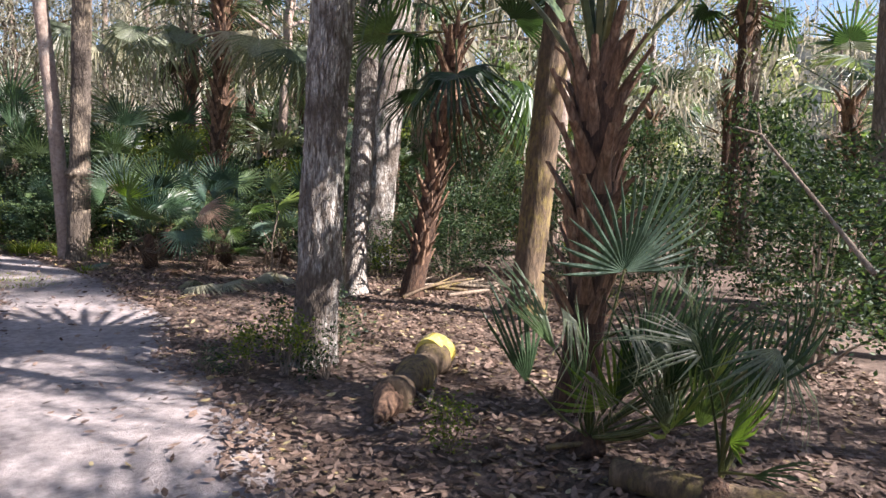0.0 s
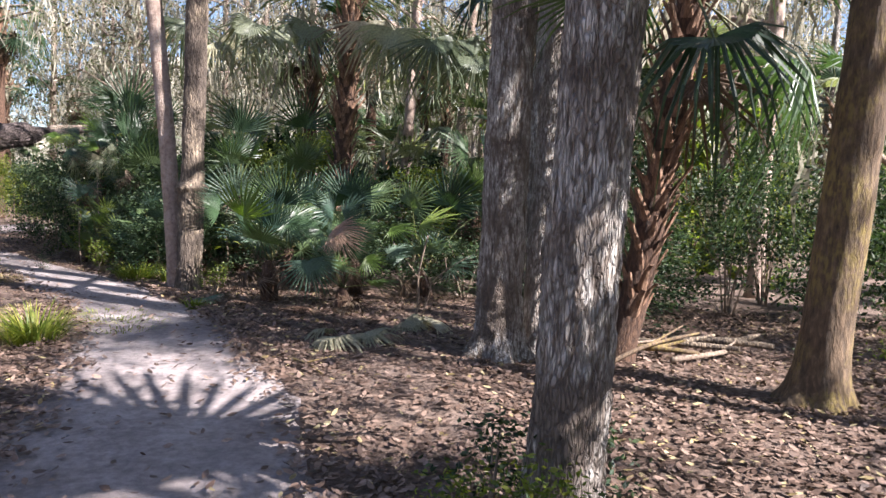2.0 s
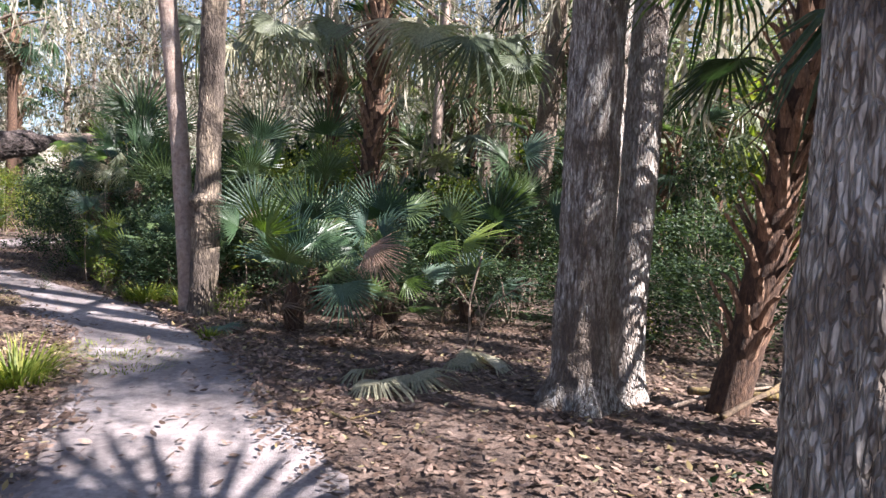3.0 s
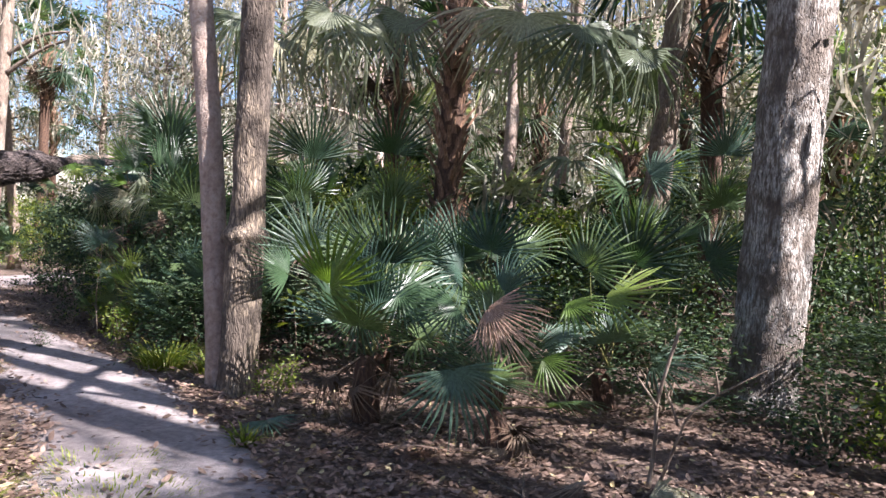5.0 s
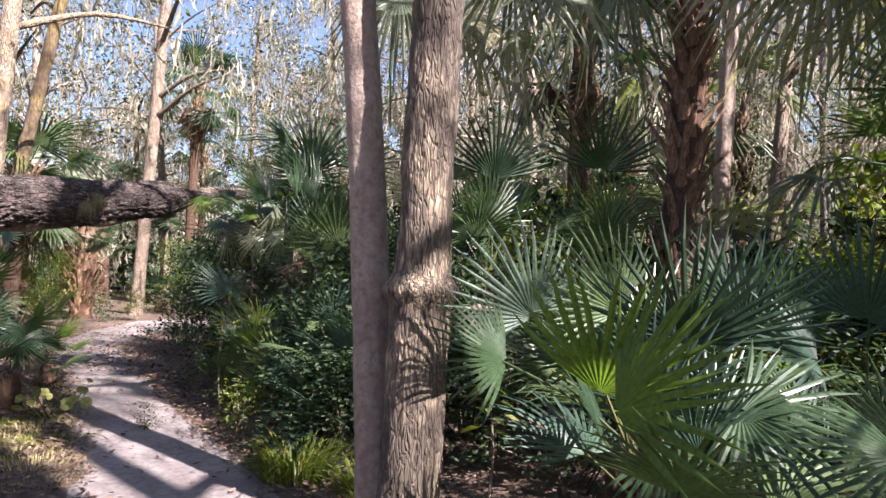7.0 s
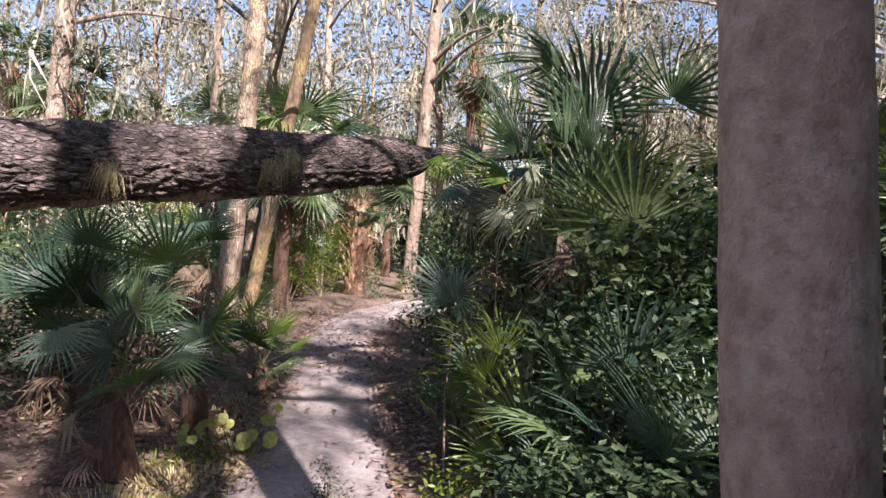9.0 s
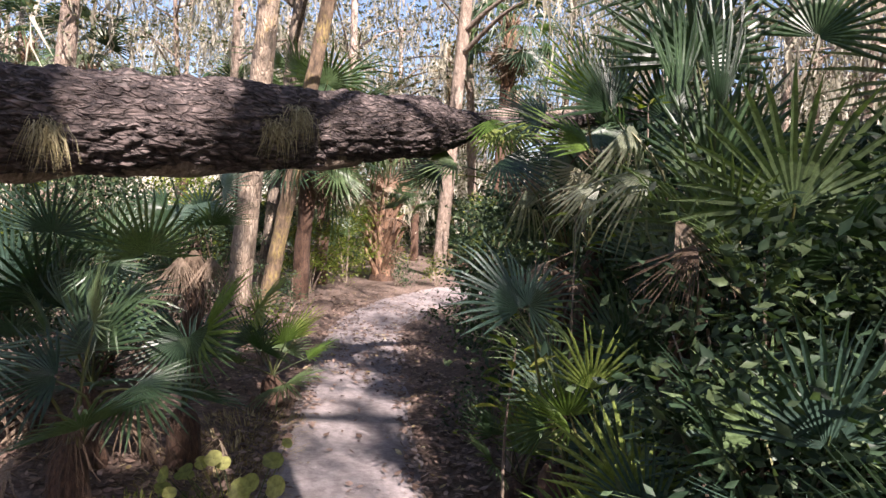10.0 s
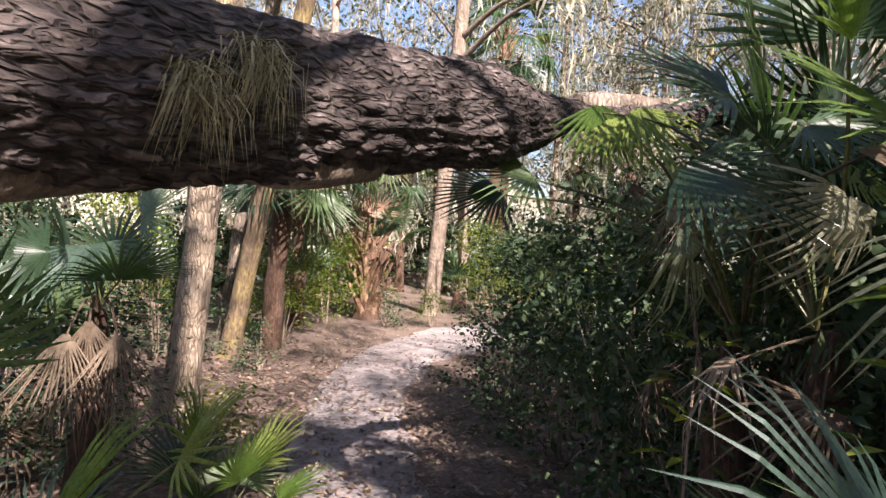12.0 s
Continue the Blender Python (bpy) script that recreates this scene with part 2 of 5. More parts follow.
def tube(path, radii, sides=10, rough=0.0, seed=0, furrow=0.0, furrows=9, cap=True, short=1.4):
    """Rings along a path of points, with lumps and lengthwise furrows."""
    path = [Vector(p) for p in path]
    verts, faces = [], []
    side = Vector((1, 0, 0))
    along = 0.0
    for i, (p, r) in enumerate(zip(path, radii)):
        d = (path[min(i + 1, len(path) - 1)] - path[max(i - 1, 0)]).normalized()
        along += (p - path[max(i - 1, 0)]).length
        side = (side - d * side.dot(d))
        side = side.normalized() if side.length > 1e-4 else d.orthogonal().normalized()
        up = d.cross(side)
        for s in range(sides):
            a = 2 * math.pi * s / sides
            q = p + (side * math.cos(a) + up * math.sin(a)) * r
            k = 1.0
            if rough:
                k += rough * noise.noise((q.x * 5 + seed, q.y * 5, q.z * 2.2))
            if furrow:
                w = noise.noise((math.cos(a) * furrows, math.sin(a) * furrows + seed, along * furrows * short))
                w2 = noise.noise((math.cos(a) * furrows * 2.3, math.sin(a) * furrows * 2.3 + seed, along * furrows * short * 2.2))
                k += furrow * (min(1.0, abs(w) * 2.6) - 1.0) + furrow * 0.7 * (min(1.0, abs(w2) * 2.4) - 0.6)
            verts.append(p + (q - p) * k)
    for i in range(len(path) - 1):
        for s in range(sides):
            a, b = i * sides + s, i * sides + (s + 1) % sides
            faces.append((a, b, b + sides, a + sides))
    if cap:
        faces.append(tuple(reversed(range(sides))))
        faces.append(tuple(range((len(path) - 1) * sides, len(path) * sides)))
    return verts, faces


def smooth_path(points, n):
    pts = [np.array(p, float) for p in points]
    out = []
    for k in range(n):
        u = k / (n - 1) * (len(pts) - 1)
        i = min(int(u), len(pts) - 2)
        t = u - i
        p = [pts[max(0, min(len(pts) - 1, i + j))] for j in (-1, 0, 1, 2)]
        out.append(tuple(0.5 * (2 * p[1] + (p[2] - p[0]) * t + (2 * p[0] - 5 * p[1] + 4 * p[2] - p[3]) * t * t + (3 * p[1] - p[0] - 3 * p[2] + p[3]) * t ** 3)))
    return out


def leaves(rng, centres, length, width, spread_up=0.3, jitter=0.35):
    """Folded leaf blades, two faces each, at the given centres."""
    n = len(centres)
    c = np.asarray(centres, float)
    d = rng.normal(size=(n, 3))
    d[:, 2] = d[:, 2] * 0.6 + spread_up
    d /= np.linalg.norm(d, axis=1)[:, None]
    s = np.cross(d, rng.normal(size=(n, 3)))
    s /= np.linalg.norm(s, axis=1)[:, None] + 1e-9
    u = np.cross(s, d)
    k = (1 + jitter * rng.uniform(-1, 1, n))[:, None]
    a = c - d * length * 0.5 * k
    t = c + d * length * 0.5 * k
    m = c - d * length * 0.05 * k
    le = m + s * width * 0.5 * k + u * width * 0.18 * k
    ri = m - s * width * 0.5 * k + u * width * 0.18 * k
    verts = np.stack([a, le, t, ri], 1).reshape(-1, 3)
    i = np.arange(n)[:, None] * 4
    faces = np.concatenate([i + np.array([0, 1, 2]), i + np.array([0, 2, 3])])
    return verts, faces


def fast_mesh(name, verts, faces, mat):
    me = bpy.data.meshes.new(name)
    verts = np.asarray(verts, np.float32)
    faces = np.asarray(faces, np.int32)
    k = faces.shape[1]
    me.vertices.add(len(verts))
    me.vertices.foreach_set("co", verts.ravel())
    me.loops.add(faces.size)
    me.loops.foreach_set("vertex_index", faces.ravel())
    me.polygons.add(len(faces))
    me.polygons.foreach_set("loop_start", np.arange(0, faces.size, k, dtype=np.int32))
    me.update(calc_edges=True)
    me.validate()
    me.materials.append(mat)
    return me


def fan_mesh(name, mat, seed, segments=22, spread=250, split=0.42, droop=0.25, cup=0.25, curl=0.0, stalk=0.9, width=1.0):
    """A fan leaf of blade length 1: a stalk along +y from the origin, then pleated segments joined near the hub, with free pointed tips."""
    rng = random.Random(seed)
    verts, faces = [], []
    hub = Vector((0, stalk, 0))
    half = radians(spread / segments) * 0.5

    def spot(a, r, u, bend, fold):
        d = Vector((math.sin(a), math.cos(a), 0))
        return hub + d * r + Vector((0, 0, cup * r * (1 - 0.6 * abs(u)) - bend * max(0.0, r - 0.25) ** 2 * 1.6 + fold))

    rims = []
    for s in range(segments + 1):
        u = s / segments * 2 - 1
        rims.append(len(verts))
        cut = split * rng.uniform(0.8, 1.15)
        for r in (0.03, cut * 0.6, cut):
            verts.append(spot(radians(spread / 2) * u, r, u, droop, 0))
    for s in range(segments):
        u = (s + 0.5) / segments * 2 - 1
        a = radians(spread / 2) * u
        reach = (1.0 - 0.25 * abs(u) ** 2) * rng.uniform(0.88, 1.06)
        bend = droop * rng.uniform(0.6, 1.5)
        sway = rng.uniform(-0.06, 0.06) + curl * rng.uniform(-1, 1)
        ridge = len(verts)
        for r in (0.03, split * 0.6, split):
            verts.append(spot(a, r, u, droop, math.tan(half) * r * 0.6))
        w = math.tan(half) * split * 0.74 * width
        aa = a + sway * 0.5
        e = Vector((math.cos(aa), -math.sin(aa), 0)) * w
        p = spot(aa, 0.72 * reach, u, bend, 0)
        tips = len(verts)
        verts += [p - e, p + Vector((0, 0, w * 0.5)), p + e]
        q = spot(a + sway, reach, u, bend, 0)
        verts += [q]
        lo, hi = rims[s], rims[s + 1]
        for k in range(2):
            faces += [(lo + k, ridge + k, ridge + k + 1, lo + k + 1), (ridge + k, hi + k, hi + k + 1, ridge + k + 1)]
        faces += [(lo + 2, ridge + 2, tips + 1, tips), (ridge + 2, hi + 2, tips + 2, tips + 1), (tips, tips + 1, q_index(tips)), (tips + 1, tips + 2, q_index(tips))]
    body = len(faces)
    if stalk > 0.1:
        sv, sf = tube([(0, 0, 0), (0, stalk * 0.5, 0.02), (0, stalk, 0), (0, stalk + 0.1, 0.02)], [0.016, 0.012, 0.011, 0.004], 5)
        base = len(verts)
        verts += sv
        faces += [tuple(base + i for i in f) for f in sf]
    me = bpy.data.meshes.new(name)
    me.from_pydata([tuple(v) for v in verts], [], faces)
    me.materials.append(mat)
    me.materials.append(STALK if mat not in (DRY_FAN, RUST_FAN) else mat)
    for p in me.polygons[body:]:
        p.material_index = 1
    return me


def q_index(tips):
    return tips + 3


FANS = {
    "far": [fan_mesh("frond", FAN, 80 + i, 16, 200, 0.28, 0.3 + 0.1 * i, 0.2) for i in range(3)],
    "far_drape": [fan_mesh("frond", FAN, 90 + i, 20, 210, 0.3, 1.2, 0.25, 0.1, 1.1) for i in range(2)],
    "far_silver": [fan_mesh("frond", SILVER_FAN, 95 + i, 20, 210, 0.3, 1.2, 0.25, 0.12, 1.1) for i in range(2)],
    "green": [fan_mesh("frond", FAN, 10 + i, 24 + 2 * (i % 3), 175 + 20 * (i % 4), 0.32, 0.15 + 0.06 * i, 0.3 - 0.05 * (i % 3)) for i in range(5)],
    "blue": [fan_mesh("frond", BLUE_FAN, 30 + i, 24, 200, 0.32, 0.15 + 0.08 * i, 0.25) for i in range(3)],
    "lime": [fan_mesh("frond", LIME_FAN, 40 + i, 19, 180, 0.34, 0.2, 0.28) for i in range(2)],
    "dry": [fan_mesh("frond", DRY_FAN, 50 + i, 18, 200, 0.22, 0.9 + 0.2 * i, 0.0, 0.3, 0.9, 0.7) for i in range(3)],
    "rust": [fan_mesh("frond", RUST_FAN, 60 + i, 20, 200, 0.28, 0.5, 0.1, 0.12, 0.9, 0.8) for i in range(2)],
    "drape": [fan_mesh("frond", FAN, 70 + i, 26, 210, 0.34, 1.2 + 0.2 * i, 0.25, 0.1, 1.1, 0.9) for i in range(3)],
}


BLADES = {
    "green": [fan_mesh("blade", FAN, 110 + i, 22, 160 + 16 * i, 0.32, 0.12 + 0.08 * i, 0.28, 0, 0.0) for i in range(4)],
    "blue": [fan_mesh("blade", BLUE_FAN, 120 + i, 23, 185, 0.32, 0.1 + 0.1 * i, 0.22, 0, 0.0) for i in range(3)],
    "lime": [fan_mesh("blade", LIME_FAN, 130 + i, 15, 135, 0.32, 0.15, 0.35, 0.05, 0.0) for i in range(3)],
    "dry": [fan_mesh("blade", DRY_FAN, 140 + i, 18, 80, 0.16, 0.3, 0.1, 0.16, 0.0, 0.9) for i in range(3)],
    "rust": [fan_mesh("blade", RUST_FAN, 150 + i, 22, 150, 0.26, 0.35, 0.15, 0.08, 0.0) for i in range(2)],
    "silver": [fan_mesh("blade", SILVER_FAN, 180 + i, 26, 190, 0.33, 1.0, 0.2, 0.1, 0.0) for i in range(2)],
    "pale": [fan_mesh("blade", PALE_FAN, 170 + i, 24, 180, 0.33, 1.0, 0.2, 0.1, 0.0) for i in range(2)],
    "drape": [fan_mesh("blade", FAN, 160 + i, 24, 190, 0.34, 1.0, 0.2, 0.1, 0.0) for i in range(2)],
    "strap": [fan_mesh("blade", FAN, 190 + i, 10, 56, 0.28, 0.25, 0.1, 0.12, 0.0, 1.3) for i in range(3)],
    "grey_strap": [fan_mesh("blade", SILVER_FAN, 195 + i, 11, 80, 0.26, 0.7, 0.1, 0.2, 0.0, 0.9) for i in range(2)],
}


def clump(place, label, stem=0.2, seed=1, name="saw_palmetto", extra=0, size=0.5, kinds=("green", "blue"), dead=2, rise=(10, 75)):
    """A palmetto whose fans are set one by one with fan()."""
    ob = palmetto(place, label, extra, size, stem, kinds, dead, seed, rise, name)
    ob["crown_height"] = stem
    return ob


def fan(ob, hub, axis, face, length, kind):
    """One fan of ob: its blade spreads from hub along axis and faces 'face'; a bowed stalk joins it to the stem."""
    rng = random.Random(int(abs(hub[0] * 1000 + hub[1] * 77 + hub[2] * 13)))
    base = Vector(ob.matrix_basis.translation)
    y = (Vector(axis).normalized() + Vector((rng.uniform(-0.18, 0.18), rng.uniform(-0.18, 0.18), rng.uniform(-0.1, 0.1)))).normalized()
    z = (Vector(face).normalized() + Vector((rng.uniform(-0.5, 0.5), rng.uniform(-0.3, 0.3), rng.uniform(0.2, 1.0)))).normalized()
    x = y.cross(z).normalized()
    z = x.cross(y)
    m = Matrix((x, y, z)).transposed().to_4x4()
    h = Vector(hub) - base
    part_ = share("frond", rng.choice(BLADES[kind]), ob, Matrix.Translation(h) @ m @ Matrix.Scale(length, 4), {"dry": "dry brown fan", "rust": "rusty drying fan", "lime": "bright yellow-green fan"}.get(kind, ""))
    a = Vector((0, 0, ob["crown_height"]))
    mid = (a + h) / 2 + Vector((0, 0, 0.12 * (h - a).length)) - y * 0.08
    sv, sf = tube(smooth_path([tuple(a), tuple(mid), tuple(h + y * 0.04)], 8), [0.010, 0.009, 0.008, 0.0075, 0.007, 0.0065, 0.006, 0.003], 5)
    link_mesh("stalk", sv, sf, STALK if kind not in ("dry", "rust") else DRY_FAN, ob)
    return part_


def frond_pose(azimuth, rise, size, twist=0.0, at=(0, 0, 0)):
    """A frond that leaves the point 'at' towards the azimuth (degrees from +x), rising by 'rise' degrees."""
    return pose(*at) @ pose(0, 0, 0, 0, 0, azimuth - 90) @ pose(0, 0, 0, rise, 0, 0) @ pose(0, 0, 0, 0, twist, 0) @ Matrix.Scale(size, 4)


def palmetto(place, label, n=12, size=0.7, stem=0.35, kinds=("green", "green", "blue"), dead=3, seed=1, rise=(5, 75), name="saw_palmetto", turn=0.0, group="saw palmettos"):
    """A clump: a short rough stem, live fans round it and dead ones hanging under them."""
    rng = random.Random(seed)
    x, y = place[0], place[1]
    ob = thing(name, (x, y, ground_z(x, y) - 0.02), label, "palmetto", group, turn=turn)
    lean = (rng.uniform(-0.1, 0.1), rng.uniform(-0.1, 0.1))
    v, f = tube(smooth_path([(0, 0, 0), (lean[0] * 0.5, lean[1] * 0.5, stem * 0.5), (lean[0], lean[1], stem)], 8), [0.1, 0.11, 0.1, 0.095, 0.09, 0.085, 0.07, 0.04], 10, 0.5, seed)
    link_mesh("stem", v, f, FIBRE, ob, "rough brown fibrous stem")
    top = (lean[0], lean[1], stem)
    for i in range(n):
        k = (i + 0.5) / n
        az = i * 137.5 + rng.uniform(-15, 15)
        share("frond", rng.choice(FANS[rng.choice(kinds)]), ob, frond_pose(az, rise[0] + (rise[1] - rise[0]) * k + rng.uniform(-8, 8), size * rng.uniform(0.8, 1.15), rng.uniform(-30, 30), top))
    for i in range(dead):
        share("dead_frond", rng.choice(FANS["dry"]), ob, frond_pose(rng.uniform(0, 360), rng.uniform(-65, -25), size * rng.uniform(0.55, 0.75), rng.uniform(-60, 60), top), "dry brown hanging frond")
    return ob


def boot_mesh(seed):
    """The split stub of an old leaf stalk, rising outwards along +y."""
    rng = random.Random(seed)
    bm = bmesh.new()
    w = 0.055
    rings = []
    for t, ww, out, th in ((0, 1.35, 0.0, 0.022), (0.12, 1.0, 0.035, 0.02), (0.26, 0.62, 0.10, 0.016), (0.36 + rng.uniform(-0.05, 0.06), 0.45, 0.17, 0.01)):
        rings.append([bm.verts.new((sx * w * ww, out + sy * th - 0.02 * abs(sx) ** 2, t)) for sx, sy in ((-1, 0.2), (-0.4, 1), (0.4, 1), (1, 0.2), (0.4, -0.9), (-0.4, -0.9))])
    for a, b in zip(rings, rings[1:]):
        for i in range(6):
            bm.faces.new((a[i], a[(i + 1) % 6], b[(i + 1) % 6], b[i]))
    bm.faces.new(rings[-1])
    me = bpy.data.meshes.new("boot")
    bm.to_mesh(me)
    bm.free()
    me.materials.append(BOOT)
    return me


BOOTS = [boot_mesh(s) for s in range(4)]


def sabal(place, top, label, radius=0.17, fronds=22, size=1.0, boots=(0.5, 1.0), seed=1, kinds=("green", "green", "drape"), dead=6, boot_size=1.0, rise=(-60, 75), step=0.085, name="cabbage_palm"):
    """A fan palm: a fibrous trunk, stubs of old stalks over a share of it, and a crown of fans."""
    rng = random.Random(seed)
    x, y = place[0], place[1]
    z0 = ground_z(x, y) - 0.03
    ob = thing(name, (x, y, z0), label, "palm tree", "cabbage palms")
    tip = Vector(top) - Vector((x, y, z0))
    mid = tip * 0.5 + Vector((0.04, -0.03, 0))
    path = smooth_path([(0, 0, 0), tuple(mid), tuple(tip)], 26)
    v, f = tube(path, [radius * (1.25 - 0.25 * min(1, i / 5)) for i in range(26)], 18, 0.25, seed)
    link_mesh("trunk", v, f, FIBRE, ob, "dark fibrous palm trunk", True)
    length = tip.length
    count = int(length * (boots[1] - boots[0]) / step * 3)
    for i in range(count):
        u = boots[0] + (boots[1] - boots[0]) * i / count
        p = Vector(path[min(25, int(u * 25))]).lerp(Vector(path[min(25, int(u * 25) + 1)]), u * 25 % 1)
        az = i * 137.5 + rng.uniform(-12, 12)
        s = boot_size * rng.uniform(0.8, 1.2)
        d = Vector((math.cos(radians(az)), math.sin(radians(az)), 0)) * radius * 0.85
        share("boot", rng.choice(BOOTS), ob, pose(*(p + d)) @ pose(0, 0, 0, rng.uniform(-14, 8), rng.uniform(-10, 10), az - 90) @ Matrix.Scale(s, 4))
    for i in range(fronds):
        k = (i + 0.5) / fronds
        share("frond", rng.choice(FANS[rng.choice(kinds)]), ob, frond_pose(i * 137.5 + rng.uniform(-18, 18), rise[0] + (rise[1] - rise[0]) * k + rng.uniform(-8, 8), size * rng.uniform(0.85, 1.15), rng.uniform(-25, 25), tuple(tip + Vector((0, 0, -0.15 + 0.3 * k)))))
    for i in range(dead):
        share("dead_frond", rng.choice(FANS["dry"]), ob, frond_pose(rng.uniform(0, 360), rng.uniform(-85, -55), size * rng.uniform(0.7, 0.95), rng.uniform(-60, 60), tuple(tip - Vector((0, 0, 0.15)))), "dry brown hanging frond")
    return ob


def crown_mesh(seed, height, spread, clumps, per, size=0.11, mat=None, moss=0):
    """Leaf clumps round a crown's middle, with an uneven outline and gaps."""
    rng = np.random.default_rng(seed)
    c = rng.normal(size=(clumps, 3)) * np.array([spread, spread, height]) * 0.5
    pts = np.concatenate([q + rng.normal(size=(per, 3)) * np.array([0.42, 0.42, 0.26]) * rng.uniform(0.5, 1.4) for q in c])
    v, f = leaves(rng, pts, size, size * 0.5)
    return c, fast_mesh("crown", v, f, mat or CROWN_LEAF)


def moss_mesh(seed, points, strands=14, length=1.2):
    """Hanging strands under the given points."""
    rng = np.random.default_rng(seed)
    verts, faces = [], []
    for p in points:
        for _ in range(strands):
            q = np.array(p) + rng.normal(size=3) * np.array([0.3, 0.3, 0.3])
            ln = length * rng.uniform(0.2, 1.0) ** 1.4
            a = rng.uniform(0, math.pi)
            e = np.array([math.cos(a), math.sin(a), 0]) * rng.uniform(0.012, 0.045)
            b = len(verts)
            o = q
            for k, ww in ((0, 0.35), (0.4, 1.0), (1.0, 0.05)):
                o = q + np.array([*rng.normal(size=2) * 0.13 * (k + 0.3), -ln * k])
                verts += [o - e * ww, o + e * ww]
            faces += [(b + 2 * k, b + 2 * k + 1, b + 2 * k + 3, b + 2 * k + 2) for k in range(2)]
    return fast_mesh("moss", verts, faces, MOSS)


def tree(place, top, label, r0, r1, mat, flare=1.5, sides=40, rings=90, furrow=0.06, knots=(), crown=None, seed=1, limbs=5, name="tree", rough=0.1, bend=(0, 0), category="tree", group="", roots=5, plates=5, moss_n=14, moss_len=1.2):
    """A tapered trunk with a flared foot and limbs; the crown is a mesh of leaf clumps."""
    rng = random.Random(seed)
    x, y = place[0], place[1]
    z0 = ground_z(x, y) - 0.05
    ob = thing(name, (x, y, z0), label, category, group)
    tip = Vector(top) - Vector((x, y, z0))
    path = smooth_path([(0, 0, 0), (tip.x * 0.25 + bend[0], tip.y * 0.25 + bend[1], tip.z * 0.25), (tip.x * 0.6, tip.y * 0.6, tip.z * 0.6), tuple(tip)], rings)
    # rings lie closer together near the ground
    radii = []
    for p in path:
        u = p[2] / tip.z
        r = r0 + (r1 - r0) * u + r0 * (flare - 1) * math.exp(-p[2] / 0.16)
        for kz, kr, kw in knots:
            r += kr * math.exp(-((p[2] - kz) / kw) ** 2)
        radii.append(r)
    v, f = tube(path, radii, sides, rough, seed, furrow, plates)
    # buttressed foot
    for i, q in enumerate(v):
        h = path[i // sides][2]
        a = 2 * math.pi * (i % sides) / sides
        k = 1 + 0.22 * (flare - 1) * math.exp(-h / 0.22) * math.sin(roots * a + seed)
        c = Vector(path[i // sides])
        v[i] = c + (q - c) * k
    link_mesh("trunk", v, f, mat, ob, "", True)
    if crown:
        ends = []
        for i in range(limbs):
            u = rng.uniform(0.5, 0.95)
            p = Vector(path[int(u * (rings - 1))])
            a = rng.uniform(0, 2 * math.pi)
            reach = crown[1] * rng.uniform(0.4, 0.8)
            q = p + Vector((math.cos(a) * reach, math.sin(a) * reach, rng.uniform(0.3, 1.6)))
            lv, lf = tube(smooth_path([tuple(p), tuple((p + q) / 2 + Vector((0, 0, 0.25))), tuple(q)], 9), [r1 * 0.6 * (1 - 0.09 * k) for k in range(9)], 7, 0.2, seed + i)
            link_mesh("limb", lv, lf, mat, ob, "", True)
            ends.append(q)
        c, me = crown_mesh(seed, crown[0], crown[1], crown[2], crown[3], crown[4])
        at = tip + Vector((0, 0, crown[5] if len(crown) > 5 else 0))
        tagged(share("crown", me, ob, pose(*at), "loose crown of small green leaves"), kind="stuff")
        if len(crown) > 6 and crown[6]:
            pts = [tuple(at + Vector(q)) for q in c[: crown[6]]] + [tuple(e) for e in ends]
            tagged(share("moss", moss_mesh(seed, pts, moss_n, moss_len), ob, pose(0, 0, 0), "grey hanging moss"), kind="stuff")
    return ob


def shrub_mesh(seed, radius, height, count, size, mat):
    rng = np.random.default_rng(seed)
    clumps = max(8, count // 60)
    a = rng.uniform(0, 2 * math.pi, clumps)
    h = rng.uniform(0.12, 1.0, clumps) * height
    r = radius * np.sqrt(rng.uniform(0, 1, clumps)) * (1.05 - 0.5 * (h / height) ** 2)
    c = np.stack([np.cos(a) * r, np.sin(a) * r, h], 1)
    pts = np.concatenate([q + rng.normal(size=(60, 3)) * np.array([0.125, 0.125, 0.08]) * rng.uniform(0.6, 1.5) for q in c])
    pts[:, 2] = np.maximum(pts[:, 2], 0.02)
    v, f = leaves(rng, pts, size, size * 0.48, 0.25)
    stems = []
    for q in c[: min(9, clumps)]:
        stems.append(tube(smooth_path([(q[0] * 0.15, q[1] * 0.15, 0), (q[0] * 0.5, q[1] * 0.5, q[2] * 0.6), tuple(q)], 4), [0.016, 0.012, 0.008, 0.003], 4))
    sv, sf = [], []
    for a_, b_ in stems:
        o = len(sv)
        sv += a_
        sf += [tuple(o + i for i in t) for t in b_]
    st = bpy.data.meshes.new("stems")
    st.from_pydata([tuple(q) for q in sv], [], sf)
    st.materials.append(WOOD)
    return fast_mesh("foliage", v, f, mat), st


SHRUBS = {}


def shrub(place, label, kind="a", radius=0.8, height=1.8, count=3600, size=0.085, mat=None, seed=1, scale=(1, 1, 1), turn=0.0, group="shrubs"):
    key = (kind, radius, height, count, size)
    if key not in SHRUBS:
        SHRUBS[key] = shrub_mesh(seed, radius, height, count, size, mat or SHRUB_LEAF)
    fo, st = SHRUBS[key]
    x, y = place[0], place[1]
    ob = thing("shrub", (x, y, ground_z(x, y)), label, "shrub", group, turn=turn)
    m = Matrix.Diagonal((*scale, 1))
    tagged(share("foliage", fo, ob, m), kind="stuff")
    tagged(share("stem", st, ob, m, "thin woody stems"), kind="stuff")
    return ob


